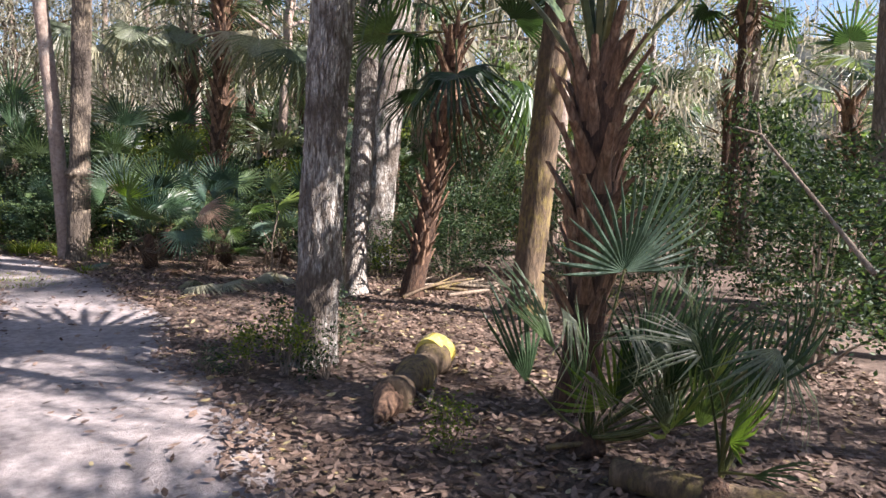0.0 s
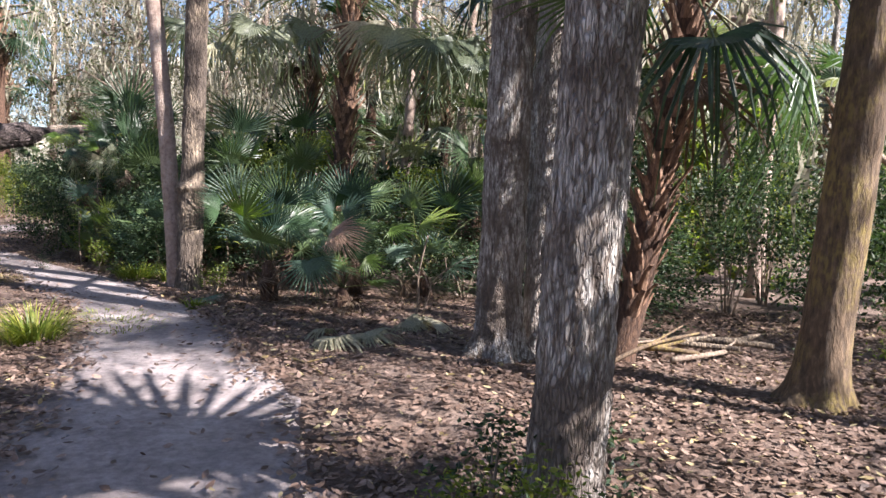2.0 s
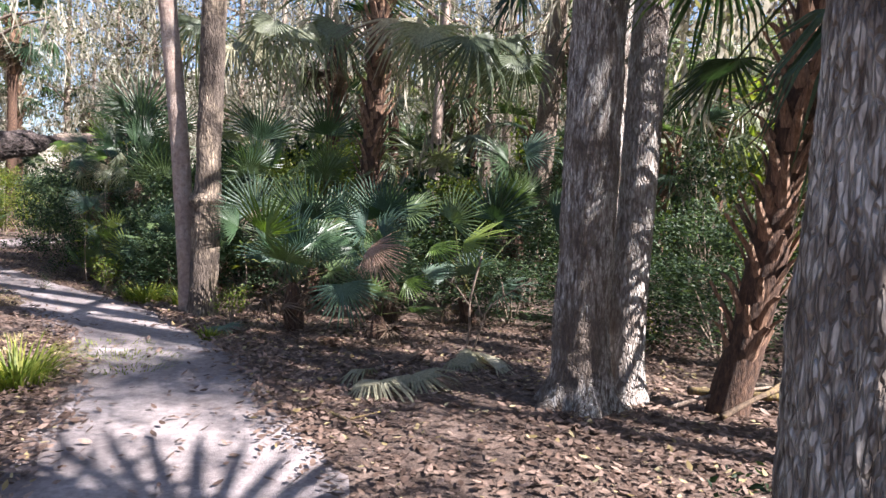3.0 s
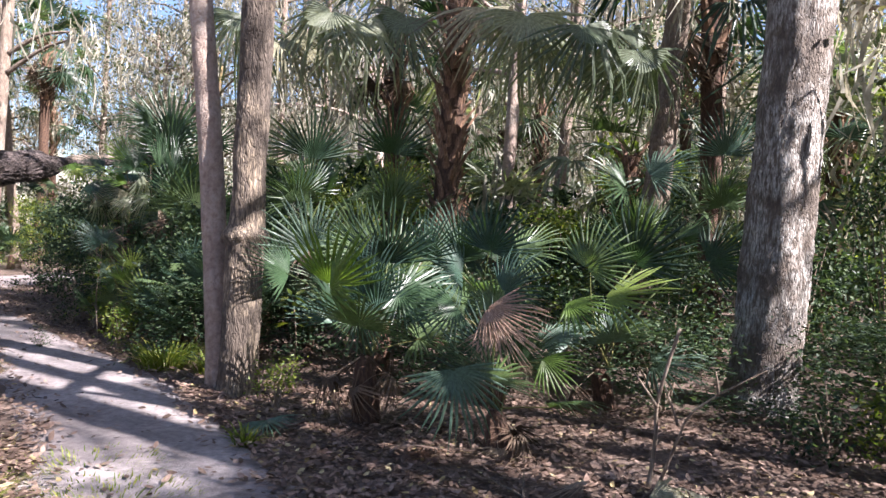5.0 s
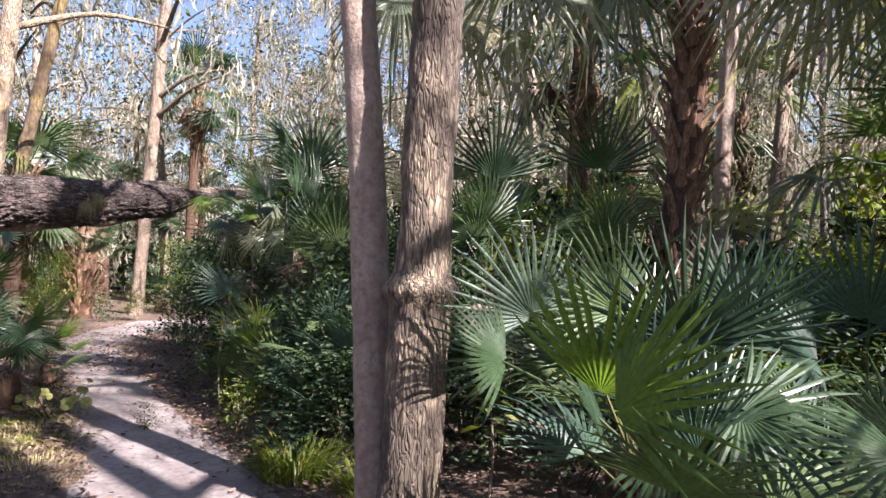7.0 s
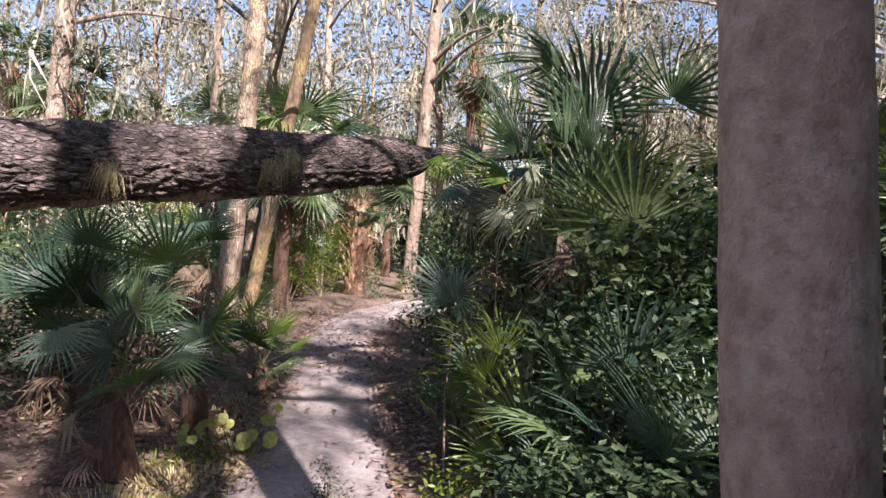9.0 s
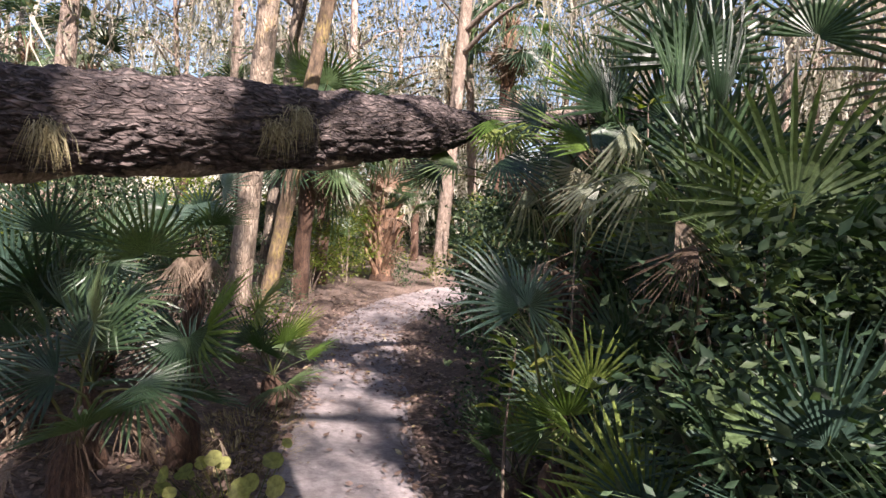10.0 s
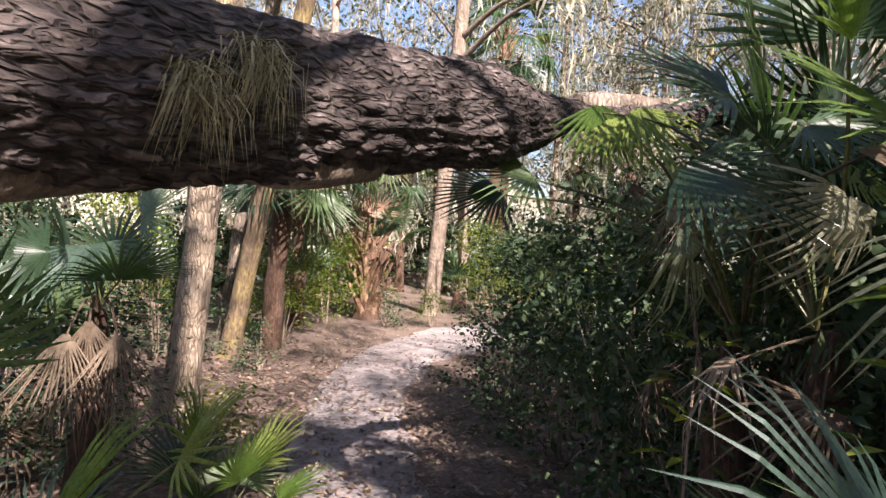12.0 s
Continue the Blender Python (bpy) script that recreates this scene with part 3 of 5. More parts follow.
def tuft(name, place, label, category, n=120, length=0.35, spread=0.25, mat=None, seed=1, width=0.008, kind=""):
    rng = np.random.default_rng(seed)
    verts, faces = [], []
    for _ in range(n):
        a = rng.uniform(0, 2 * math.pi)
        r = spread * math.sqrt(rng.uniform(0, 1))
        ln = length * rng.uniform(0.5, 1.2)
        out = rng.uniform(0.4, 1.35)
        d = np.array([math.cos(a), math.sin(a), 0])
        e = np.array([-d[1], d[0], 0]) * width
        b = len(verts)
        for k, ww in ((0, 1), (0.4, 0.9), (0.75, 0.6), (1, 0.05)):
            o = d * (r * 0.6 + out * ln * k ** 1.6 * 0.8) + np.array([0, 0, ln * (k - 0.45 * out * k ** 2.4)])
            verts += [o - e * ww, o + e * ww]
        faces += [(b + 2 * k, b + 2 * k + 1, b + 2 * k + 3, b + 2 * k + 2) for k in range(3)]
    ob = new(name, fast_mesh(name, verts, faces, mat or GRASS))
    x, y = place[0], place[1]
    z = place[2] if len(place) > 2 else ground_z(x, y) - 0.01
    ob.matrix_basis = pose(x, y, z)
    return tagged(ob, label, category, "", kind)


def sprig(x, y, z, seed):
    """A slender sapling: one thin stem with whorls of bright leaves near its top."""
    rng = random.Random(900 + seed)
    g = ground_z(x, y) - 0.01
    ob = thing("sapling", (x, y, g), "slender sapling with bright yellow-green leaves", "sapling", "saplings")
    v, f = tube(smooth_path([(0, 0, 0), (rng.uniform(-0.06, 0.06), rng.uniform(-0.06, 0.06), (z - g) * 0.5), (0, 0, z - g)], 8), [0.011, 0.01, 0.009, 0.008, 0.007, 0.006, 0.005, 0.003], 6)
    link_mesh("stem", v, f, WOOD, ob)
    me = bpy.data.meshes.new("leaf")
    me.from_pydata([(0, 0, 0), (0.022, 0.05, 0.006), (0.018, 0.09, 0.0), (0, 0.14, -0.02), (-0.018, 0.09, 0.0), (-0.022, 0.05, 0.006), (0, 0.05, -0.004), (0, 0.09, -0.008)], [], [(0, 1, 6), (1, 2, 7, 6), (2, 3, 7), (0, 6, 5), (5, 6, 7, 4), (4, 7, 3)])
    me.materials.append(LIGHT_LEAF)
    for i in range(22):
        u = 1 - 0.3 * (i // 6) * 0.33
        share("leaf", me, ob, pose(0, 0, (z - g) * u, 0, 0, i * 63 + rng.uniform(-20, 20)) @ pose(0, rng.uniform(0, 0.09), 0, rng.uniform(-25, 40), rng.uniform(-30, 30), 0) @ Matrix.Scale(rng.uniform(0.7, 1.2), 4))
    return ob


# ---- ground and trail ----
def spaced(lo, hi, a, b, step, far):
    near = list(np.arange(a, b, step))
    out = [a - (a - lo) * (k / far) ** 2 for k in range(far, 0, -1)] + near + [near[-1] + (hi - near[-1]) * (k / far) ** 2 for k in range(1, far + 1)]
    return out


gx, gy = spaced(-420, 420, -24, 10, 0.24, 14), spaced(-420, 420, -5, 27, 0.24, 14)
gv = [(x, y, ground_z(x, y)) for y in gy for x in gx]
gw = len(gx)
gf = [(j * gw + i, j * gw + i + 1, (j + 1) * gw + i + 1, (j + 1) * gw + i) for j in range(len(gy) - 1) for i in range(gw - 1)]
ground = tagged(link_mesh("ground", gv, gf, SOIL, None, "", True), "brown forest floor of soil and old leaves", "ground", "", "structure")

tv, tf = [], []
ACROSS = 15
for i, (x, y, w) in enumerate(LINE):
    d = LINE[min(i + 1, len(LINE) - 1)][:2] - LINE[max(i - 1, 0)][:2]
    d /= np.linalg.norm(d)
    for k in range(ACROSS):
        u = k / (ACROSS - 1) * 2 - 1
        ww = w * (1.32 + 0.22 * noise.noise((x * 0.9 + (5 if u > 0 else -5), y * 0.9, 0)))
        px, py = x + d[1] * u * ww, y - d[0] * u * ww
        edge = abs(u) ** 5
        tv.append((px, py, ground_z(px, py) + 0.022 - 0.06 * edge + 0.012 * noise.noise((px * 2.4, py * 2.4, 1)) + 0.006 * noise.noise((px * 9, py * 9, 4))))
tf = [(i * ACROSS + k, (i + 1) * ACROSS + k, (i + 1) * ACROSS + k + 1, i * ACROSS + k + 1) for i in range(len(LINE) - 1) for k in range(ACROSS - 1)]
trail = tagged(link_mesh("trail", tv, tf, SAND, None, "", True), "trodden grey sandy footpath through the woods", "path", "", "structure")

# ---- trees beside the trail ----
tree((-0.86, 4.98), (-0.45, 4.75, 9.0), "grey oak trunk with pale lichen patches beside the trail", 0.165, 0.13, OAK, 1.35, 80, 340, 0.06, seed=3, limbs=4, crown=(2.2, 3.2, 30, 60, 0.11, 0.3), name="oak_tree", bend=(-0.02, 0))
tree((-0.93, 8.36), (-0.6, 8.9, 10.5), "oak trunk grown close beside a thicker one, its bark paled as if sunlit", 0.14, 0.12, SUNLIT_OAK, 1.5, 56, 220, 0.05, seed=9, limbs=3, crown=(1.6, 1.6, 10, 50, 0.12, 0.3), name="oak_tree")
tree((-1.27, 8.15), (-1.15, 8.1, 11.0), "thick grey oak trunk with a flared foot", 0.205, 0.17, OAK, 1.8, 80, 340, 0.055, seed=8, limbs=3, crown=(2.2, 2.8, 30, 60, 0.12, 0.3), name="oak_tree", plates=6)
tree((-1.0, 12.0), (-0.2, 12.4, 12.0), "thick grey oak trunk among the palmettos", 0.31, 0.24, OAK, 1.3, 60, 180, 0.05, seed=12, limbs=5, crown=(3, 5, 60, 70, 0.12, 0.3), name="oak_tree", plates=6)
tree((1.05, 7.25), (1.95, 7.3, 12.0), "smooth brown tree trunk with a mossy foot", 0.17, 0.14, BROWN, 1.8, 48, 150, 0.02, seed=15, limbs=2, crown=(2.5, 3.5, 24, 60, 0.12, 0.4), name="tree", rough=0.06)
tree((-5.67, 10.92), (-5.5, 11.1, 10.0), "mottled trunk with a knobbly burl, grown beside a slimmer one", 0.155, 0.13, MOTTLED, 1.35, 72, 340, 0.05, knots=((1.47, 0.05, 0.06), (1.3, 0.015, 0.3), (0.6, 0.015, 0.7)), seed=21, limbs=4, crown=(2.5, 4, 44, 70, 0.12, 0.4), name="tree")
tree((-5.94, 11.08), (-6.85, 11.1, 9.5), "slim smooth leaning trunk grown beside a mottled one", 0.115, 0.10, SMOOTH, 1.2, 40, 140, 0.02, seed=25, limbs=3, crown=(2.2, 3.5, 30, 70, 0.12, 0.4), name="tree", rough=0.05, bend=(0.05, 0))
tree((-14.82, 14.42), (-14.85, 15.1, 12.0), "tall pale trunk with yellowish patches", 0.155, 0.12, LICHEN, 1.3, 40, 140, 0.04, seed=52, limbs=6, crown=(4, 5, 40, 100, 0.10, -1, 24), name="tree")
tree((-17.2, 16.05), (-15.7, 17.1, 11.0), "leaning trunk with peeling bark", 0.14, 0.1, BROWN, 1.3, 30, 100, 0.04, seed=53, limbs=5, crown=(4, 4, 34, 100, 0.10, -1, 20), name="tree")
tree((-20.3, 22.7), (-19.9, 23.1, 14.0), "tall straight pale trunk", 0.19, 0.14, PINE, 1.2, 30, 100, 0.03, seed=54, limbs=6, crown=(4, 5, 40, 100, 0.10, -1, 24), name="tree")
tree((-19.2, 17.0), (-19.0, 17.8, 11.0), "tall dark trunk hung with moss", 0.16, 0.1, MOTTLED, 1.2, 24, 80, 0.03, seed=55, limbs=6, crown=(5, 5, 40, 100, 0.10, -2, 30), name="tree")
tree((-21.5, 13.5), (-21.4, 14.2, 13.0), "pale trunk with loose mossy branches", 0.2, 0.12, PINE, 1.2, 24, 80, 0.03, seed=56, limbs=8, crown=(5, 4, 44, 100, 0.10, -2, 30), name="tree")

# ---- palms beside the trail ----
sabal((0.88, 4.0), (0.9, 3.85, 2.0), "cabbage palm with shaggy orange-brown leaf stubs", 0.115, 8, 1.5, (0.3, 1.0), 31, ("green", "green", "drape"), 0, 0.8, (48, 85), 0.06)
sabal((-0.2, 8.25), (0.25, 8.2, 3.3), "leaning cabbage palm with torn reddish leaf stubs", 0.12, 15, 0.95, (0.15, 0.95), 32, ("green", "drape", "drape"), 2, 0.75, (-50, 75))
crown_palm = sabal((-4.62, 14.3), (-4.35, 14.2, 5.1), "cabbage palm with a criss-cross of old leaf stubs", 0.15, 11, 1.0, (0.2, 1.0), 33, ("green", "blue"), 1, 0.95, (10, 78))
crown_palm["crown_height"] = 5.0
# grey-silver hanging fans; the silver and pale tones also stand in for sunlight
fan(crown_palm, (-3.4, 13.43, 4.2), (0.02, -0.28, -0.96), (0.2, -0.94, 0.28), 1.19, 'silver')
fan(crown_palm, (-2.73, 13.38, 4.02), (0.56, -0.16, -0.81), (0.29, -0.88, 0.37), 1.10, 'silver')
fan(crown_palm, (-2.05, 13.64, 3.78), (0.26, -0.23, -0.94), (0.26, -0.92, 0.29), 0.93, 'silver')
fan(crown_palm, (-3.94, 13.72, 4.39), (0.41, -0.19, -0.89), (0.29, -0.9, 0.33), 0.99, 'pale')
fan(crown_palm, (-5.84, 13.39, 4.29), (-0.63, -0.43, -0.64), (0.14, -0.88, 0.46), 1.07, 'silver')
fan(crown_palm, (-7.19, 13.59, 4.36), (-0.07, -0.3, -0.95), (0.18, -0.94, 0.29), 1.00, 'silver')
fan(crown_palm, (-2.45, 13.86, 3.73), (-0.22, -0.34, -0.91), (0.15, -0.94, 0.31), 0.84, 'silver')
fan(crown_palm, (-6.62, 13.62, 4.02), (0.89, -0.09, -0.45), (0.18, -0.84, 0.52), 1.06, 'pale')
fan(crown_palm, (-5.54, 13.56, 4.2), (0.69, -0.13, -0.71), (0.28, -0.86, 0.43), 1.02, 'silver')
fan(crown_palm, (-3.21, 13.68, 4.02), (0.34, -0.21, -0.92), (0.28, -0.91, 0.31), 0.84, 'silver')
fan(crown_palm, (-2.27, 13.89, 4.12), (0.41, -0.19, -0.89), (0.29, -0.9, 0.33), 1.03, 'silver')
fan(crown_palm, (-6.14, 13.83, 3.97), (0.56, -0.16, -0.81), (0.29, -0.88, 0.37), 0.85, 'pale')
fan(crown_palm, (-4.99, 13.89, 4.37), (-0.37, -0.37, -0.85), (0.12, -0.93, 0.35), 1.04, 'silver')
sabal((-20.15, 20.7), (-20.15, 20.7, 1.55), "short burnt palm with a rusty crown", 0.26, 16, 0.75, (0.1, 1.0), 34, ("rust", "dry", "green"), 4, 1.6, (15, 85))
sabal((-17.6, 16.9), (-17.5, 17.0, 3.2), "palm with a skirt of dry fronds", 0.15, 16, 0.9, (0.7, 1.0), 35, ("green", "drape"), 4, 1.2, (-60, 60))
sabal((-22.5, 27.0), (-22.3, 27.0, 8.2), "tall palm with a skirt of dry fronds", 0.17, 20, 1.1, (0.7, 1.0), 36, ("green", "drape"), 16, 1.2, (-55, 75), 0.12)

# ---- fallen tree across the trail ----
log_path = smooth_path([(-10.2, 9.2, 1.8), (-10.32, 10.75, 1.92), (-10.43, 11.5, 2.02), (-10.42, 12.54, 2.14), (-10.6, 13.97, 2.34), (-10.6, 14.6, 2.47), (-10.45, 15.4, 2.6), (-10.1, 17.0, 2.9)], 560)
log_r = []
for p in log_path:
    k = p[1] - 12.2
    log_r.append(max(0.05, 0.27 - 0.04 * max(0, min(1, k / 1.3)) - 0.14 * max(0, min(1, (k - 1.7) / 0.6)) ** 1.0 - 0.04 * max(0, min(1, (k - 2.1) / 3))))
fallen = thing("fallen_tree", (-10.4, 12.0, 0), "dark fallen tree trunk lying across the trail at head height", "fallen tree")
v, f = tube([(p[0] + 10.4, p[1] - 12.0, p[2]) for p in log_path], log_r, 150, 0.1, 5, 0.09, 6, True, 1.0)
link_mesh("trunk", v, f, FALLEN, fallen, "dark furrowed bark", True)
# pale strip added below the trunk in place of light reflected from the ground
v, f = tube([(p[0] + 10.4 + 0.03, p[1] - 12.0, p[2] - r + 0.07) for p, r in list(zip(log_path, log_r))[60:285:5]], [0.078 + 0.014 * math.sin(k * 0.5) if 0 < k < 44 else 0.03 for k in range(45)], 14, 0.25, 11)
link_mesh("underside_light", v, f, WOOD, fallen, "pale strip along the underside, standing in for reflected light", True)
v, f = tube([(p[0] + 10.4, p[1] - 12.0, p[2] + 0.05) for p in log_path[395:500:3]], [0.06 + 0.03 * math.sin(min(1.0, k / 12) * math.pi / 2) - 0.0018 * k for k in range(35)], 24, 0.3, 12, 0.12, 5)
link_mesh("broken_limb", v, f, PINE, fallen, "pale splintered wood where the bark is gone", True)
root_v, root_f = tube([(0.25, -2.9, 1.75), (0.3, -3.4, 1.3), (0.4, -3.6, 0.6), (0.45, -3.7, -0.1)], [0.26, 0.34, 0.42, 0.55], 20, 0.35, 6)
link_mesh("root_ball", root_v, root_f, FALLEN, fallen, "torn earthy root end")
for hx, hy, hz, seed in ((-10.08, 12.38, 2.1, 1), (-10.12, 12.54, 2.2, 2), (-10.14, 11.3, 1.95, 3)):
    rng = np.random.default_rng(seed + 70)
    vs, fs = [], []
    for _ in range(150):
        ln = rng.uniform(0.1, 0.27)
        a = rng.uniform(-1.2, 1.2)
        out = rng.uniform(0.02, 0.16)
        w = rng.uniform(0.002, 0.004)
        st = np.array([0.0, rng.normal() * 0.03, rng.normal() * 0.025])
        b = len(vs)
        for k in (0, 0.3, 0.65, 1.0):
            o = st + np.array([out * math.sin(k * 2.2), math.sin(a) * ln * 0.45 * k, 0.06 * k - ln * k * k])
            ww = w * (1 - 0.9 * k)
            vs += [o - np.array([0, ww, 0]), o + np.array([0, ww, 0])]
        fs += [(b + 2 * k, b + 2 * k + 1, b + 2 * k + 3, b + 2 * k + 2) for k in range(3)]
    air = new("air_plant", fast_mesh("air_plant", vs, fs, AIR_LEAF))
    air.matrix_basis = pose(hx, hy, hz)
    tagged(air, "straw-coloured tuft of air plant on the fallen trunk", "air plant", "tufts on the fallen trunk")

# ---- shrubs beside the trail ----
for i, (x, y, h, tone) in enumerate(((-8.0, 13.9, 2.1, 0), (-7.2, 14.0, 2.0, 0), (-8.9, 14.7, 2.1, 0), (-9.8, 15.9, 1.9, 0), (-6.3, 13.6, 1.7, 0), (-7.6, 15.2, 2.3, 0),
                                     (-5.2, 12.7, 1.3, 0), (-4.0, 12.6, 1.1, 0), (-6.6, 15.6, 2.4, 1), (-3.1, 14.6, 1.9, 1), (-1.9, 15.6, 2.2, 0), (-5.6, 16.2, 2.6, 1), (-0.2, 13.6, 1.8, 0), (0.6, 12.2, 1.5, 0), (1.6, 11.4, 1.9, 0),
                                     (2.6, 10.2, 2.0, 0), (3.4, 8.8, 1.9, 0), (2.4, 12.4, 2.4, 0), (3.6, 11.0, 2.6, 0), (0.9, 14.0, 2.6, 0), (-0.9, 17.0, 2.6, 0), (4.2, 7.0, 2.0, 0), (3.2, 5.4, 1.6, 0), (4.6, 9.0, 2.6, 0), (-10.6, 16.6, 1.7, 0), (-11.8, 17.6, 1.6, 0), (-6.9, 12.35, 0.9, 0),
                                     (-12.4, 11.6, 1.4, 0), (-13.6, 13.0, 1.3, 0), (-13.0, 10.6, 1.8, 0), (-15.0, 12.0, 2.4, 0), (-16.2, 13.2, 2.3, 0), (-16.5, 11.0, 2.6, 0), (-14.6, 9.6, 2.4, 0), (-18.5, 13.5, 2.8, 0), (-18.0, 10.5, 3.0, 0), (-20.0, 15.5, 2.8, 1), (-9.9, 15.0, 2.3, 0), (-10.9, 15.75, 2.2, 0), (-11.9, 16.5, 2.0, 0), (-9.1, 14.75, 2.4, 0), (-13.2, 17.4, 1.9, 0), (-8.4, 9.2, 0.7, 0), (-2.9, 12.5, 1.2, 0), (-1.7, 12.9, 1.4, 0), (-3.8, 11.9, 0.9, 0), (-1.9, 11.6, 0.8, 0), (-0.3, 11.2, 0.9, 0), (0.3, 10.4, 1.0, 0), (-13.0, 18.6, 1.5, 0), (-15.0, 20.8, 1.6, 1), (-14.0, 19.4, 1.8, 0), (-17.4, 15.2, 1.5, 0), (-18.4, 17.6, 1.4, 1), (-19.8, 19.4, 1.8, 1), (-21.6, 21.6, 2.0, 1), (-19.0, 23.6, 2.0, 1), (-21.0, 25.0, 2.4, 1), (-16.6, 22.6, 2.0, 1))):
    shrub((x, y), "dense dark green shrub with small glossy leaves" if not tone else "yellow-green shrub in the sunlit woods", "efg"[i % 3] + "xy"[tone], 0.75, 1.8, 3900, 0.06, (SHRUB_LEAF, LIGHT_LEAF)[tone], 500 + i % 3, (1.0, 1.0, h / 1.8), i * 67.0)

# ---- palmettos beside the trail, fan by fan ----
plant = clump((-4.25, 10.35), "saw palmetto with green and yellow-green fans", 0.55, 601, "saw_palmetto", 7, 0.5, dead=6)
fan(plant, (-4.98, 10.83, 1.31), (-0.31, -0.28, 0.91), (0.47, -0.88, -0.11), 0.55, 'blue')
fan(plant, (-4.53, 10.12, 1.08), (0.3, -0.28, 0.9), (0.17, -0.8, 0.2), 0.62, 'lime')
fan(plant, (-4.44, 9.89, 1.06), (0.7, -0.2, 0.55), (0.2, -0.8, 0.4), 0.6, 'lime')
fan(plant, (-4.24, 10.7, 1.24), (0.09, -0.19, 0.98), (0.18, -0.96, -0.2), 0.62, 'green')
fan(plant, (-4.0, 11.06, 1.28), (0.34, -0.13, 0.93), (-0.0, -0.99, -0.14), 0.51, 'blue')
fan(plant, (-4.59, 11.03, 1.35), (-0.49, -0.22, 0.84), (0.49, -0.87, 0.05), 0.54, 'green')
fan(plant, (-4.31, 10.17, 0.88), (0.56, -0.32, -0.76), (0.17, -0.86, 0.49), 0.41, 'green')
fan(plant, (-4.04, 10.33, 1.03), (0.93, -0.24, -0.28), (-0.06, -0.84, 0.54), 0.5, 'green')
fan(plant, (-4.99, 10.43, 1.13), (-0.72, -0.55, 0.43), (0.68, -0.69, 0.25), 0.45, 'green')
plant = clump((-3.4, 11.3), "saw palmetto with blue-green fans", 0.5, 610, "saw_palmetto", 4, 0.45)
fan(plant, (-3.47, 11.28, 1.36), (0.19, -0.21, 0.96), (0.1, -0.97, -0.24), 0.54, 'blue')
fan(plant, (-3.23, 11.44, 1.35), (0.93, -0.08, 0.36), (-0.21, -0.92, 0.32), 0.5, 'green')
fan(plant, (-3.69, 11.13, 1.16), (-0.82, -0.49, 0.29), (0.57, -0.74, 0.36), 0.48, 'blue')
plant = clump((-3.2, 10.0), "saw palmetto with rusty drying fans", 0.3, 614, "saw_palmetto", 7, 0.42, dead=6)
fan(plant, (-3.3, 9.85, 1.0), (0.8, -0.25, -0.35), (0.1, -0.9, 0.4), 0.5, 'rust')
fan(plant, (-3.21, 10.01, 1.1), (0.85, -0.01, 0.52), (-0.16, -0.95, 0.25), 0.41, 'blue')
fan(plant, (-3.43, 9.35, 0.67), (0.1, -0.35, -0.8), (0.2, -0.75, 0.6), 0.48, 'blue')
fan(plant, (-2.92, 9.88, 0.68), (0.75, -0.12, -0.65), (0.23, -0.88, 0.42), 0.32, 'lime')
fan(plant, (-3.22, 9.85, 0.9), (0.25, -0.3, -0.9), (0.1, -0.95, 0.3), 0.42, 'rust')
fan(plant, (-3.56, 10.14, 0.97), (-0.8, -0.48, -0.36), (0.28, -0.83, 0.48), 0.43, 'green')
fan(plant, (-3.06, 9.84, 0.67), (0.34, -0.21, -0.92), (0.26, -0.92, 0.3), 0.35, 'dry')
fan(plant, (-3.31, 9.89, 0.64), (0.02, -0.28, -0.96), (0.21, -0.94, 0.28), 0.33, 'dry')
plant = clump((-2.4, 11.4), "saw palmetto with green and lime fans", 0.4, 623, "saw_palmetto", 5, 0.45)
fan(plant, (-2.63, 11.17, 1.25), (0.49, -0.1, 0.87), (-0.09, -0.99, -0.06), 0.51, 'green')
fan(plant, (-2.48, 11.0, 1.02), (0.99, -0.15, -0.05), (-0.11, -0.87, 0.48), 0.61, 'lime')
fan(plant, (-2.78, 10.62, 1.0), (0.8, -0.19, -0.57), (0.14, -0.86, 0.49), 0.42, 'lime')
fan(plant, (-2.17, 11.89, 1.29), (0.34, -0.13, 0.93), (-0.0, -0.99, -0.14), 0.66, 'green')
fan(plant, (-1.42, 12.47, 1.31), (0.93, -0.08, 0.36), (-0.21, -0.92, 0.32), 0.66, 'green')
plant = clump((-8.65, 13.35), "saw palmetto with a blue-green fan beside the trail", 0.5, 629, "saw_palmetto", 2, 0.45)
fan(plant, (-8.82, 13.1, 1.24), (-0.5, -0.5, 0.7), (0.8, -0.5, 0.35), 0.47, 'blue')
fan(plant, (-8.57, 12.88, 1.3), (0.66, 0.34, 0.67), (0.35, -0.93, 0.13), 0.27, 'green')
plant = clump((-8.4, 13.4), "low saw palmetto with bright fans", 0.25, 632, "saw_palmetto", 2, 0.45)
fan(plant, (-8.58, 13.22, 0.76), (0.25, -0.08, 0.96), (0.66, -0.72, -0.23), 0.33, 'lime')
fan(plant, (-8.56, 13.39, 0.8), (0.47, 0.16, 0.87), (0.46, -0.88, -0.09), 0.3, 'green')
fan(plant, (-8.42, 13.24, 0.74), (0.77, 0.35, 0.53), (0.27, -0.94, 0.22), 0.32, 'green')
fan(plant, (-8.7, 13.22, 0.69), (-0.25, -0.66, 0.71), (0.96, -0.25, 0.1), 0.3, 'green')
fan(plant, (-8.43, 13.17, 0.93), (0.15, -0.21, 0.97), (0.75, -0.61, -0.25), 0.34, 'lime')
fan(plant, (-8.48, 13.1, 0.77), (-0.43, -0.9, 0.12), (0.82, -0.33, 0.46), 0.27, 'lime')
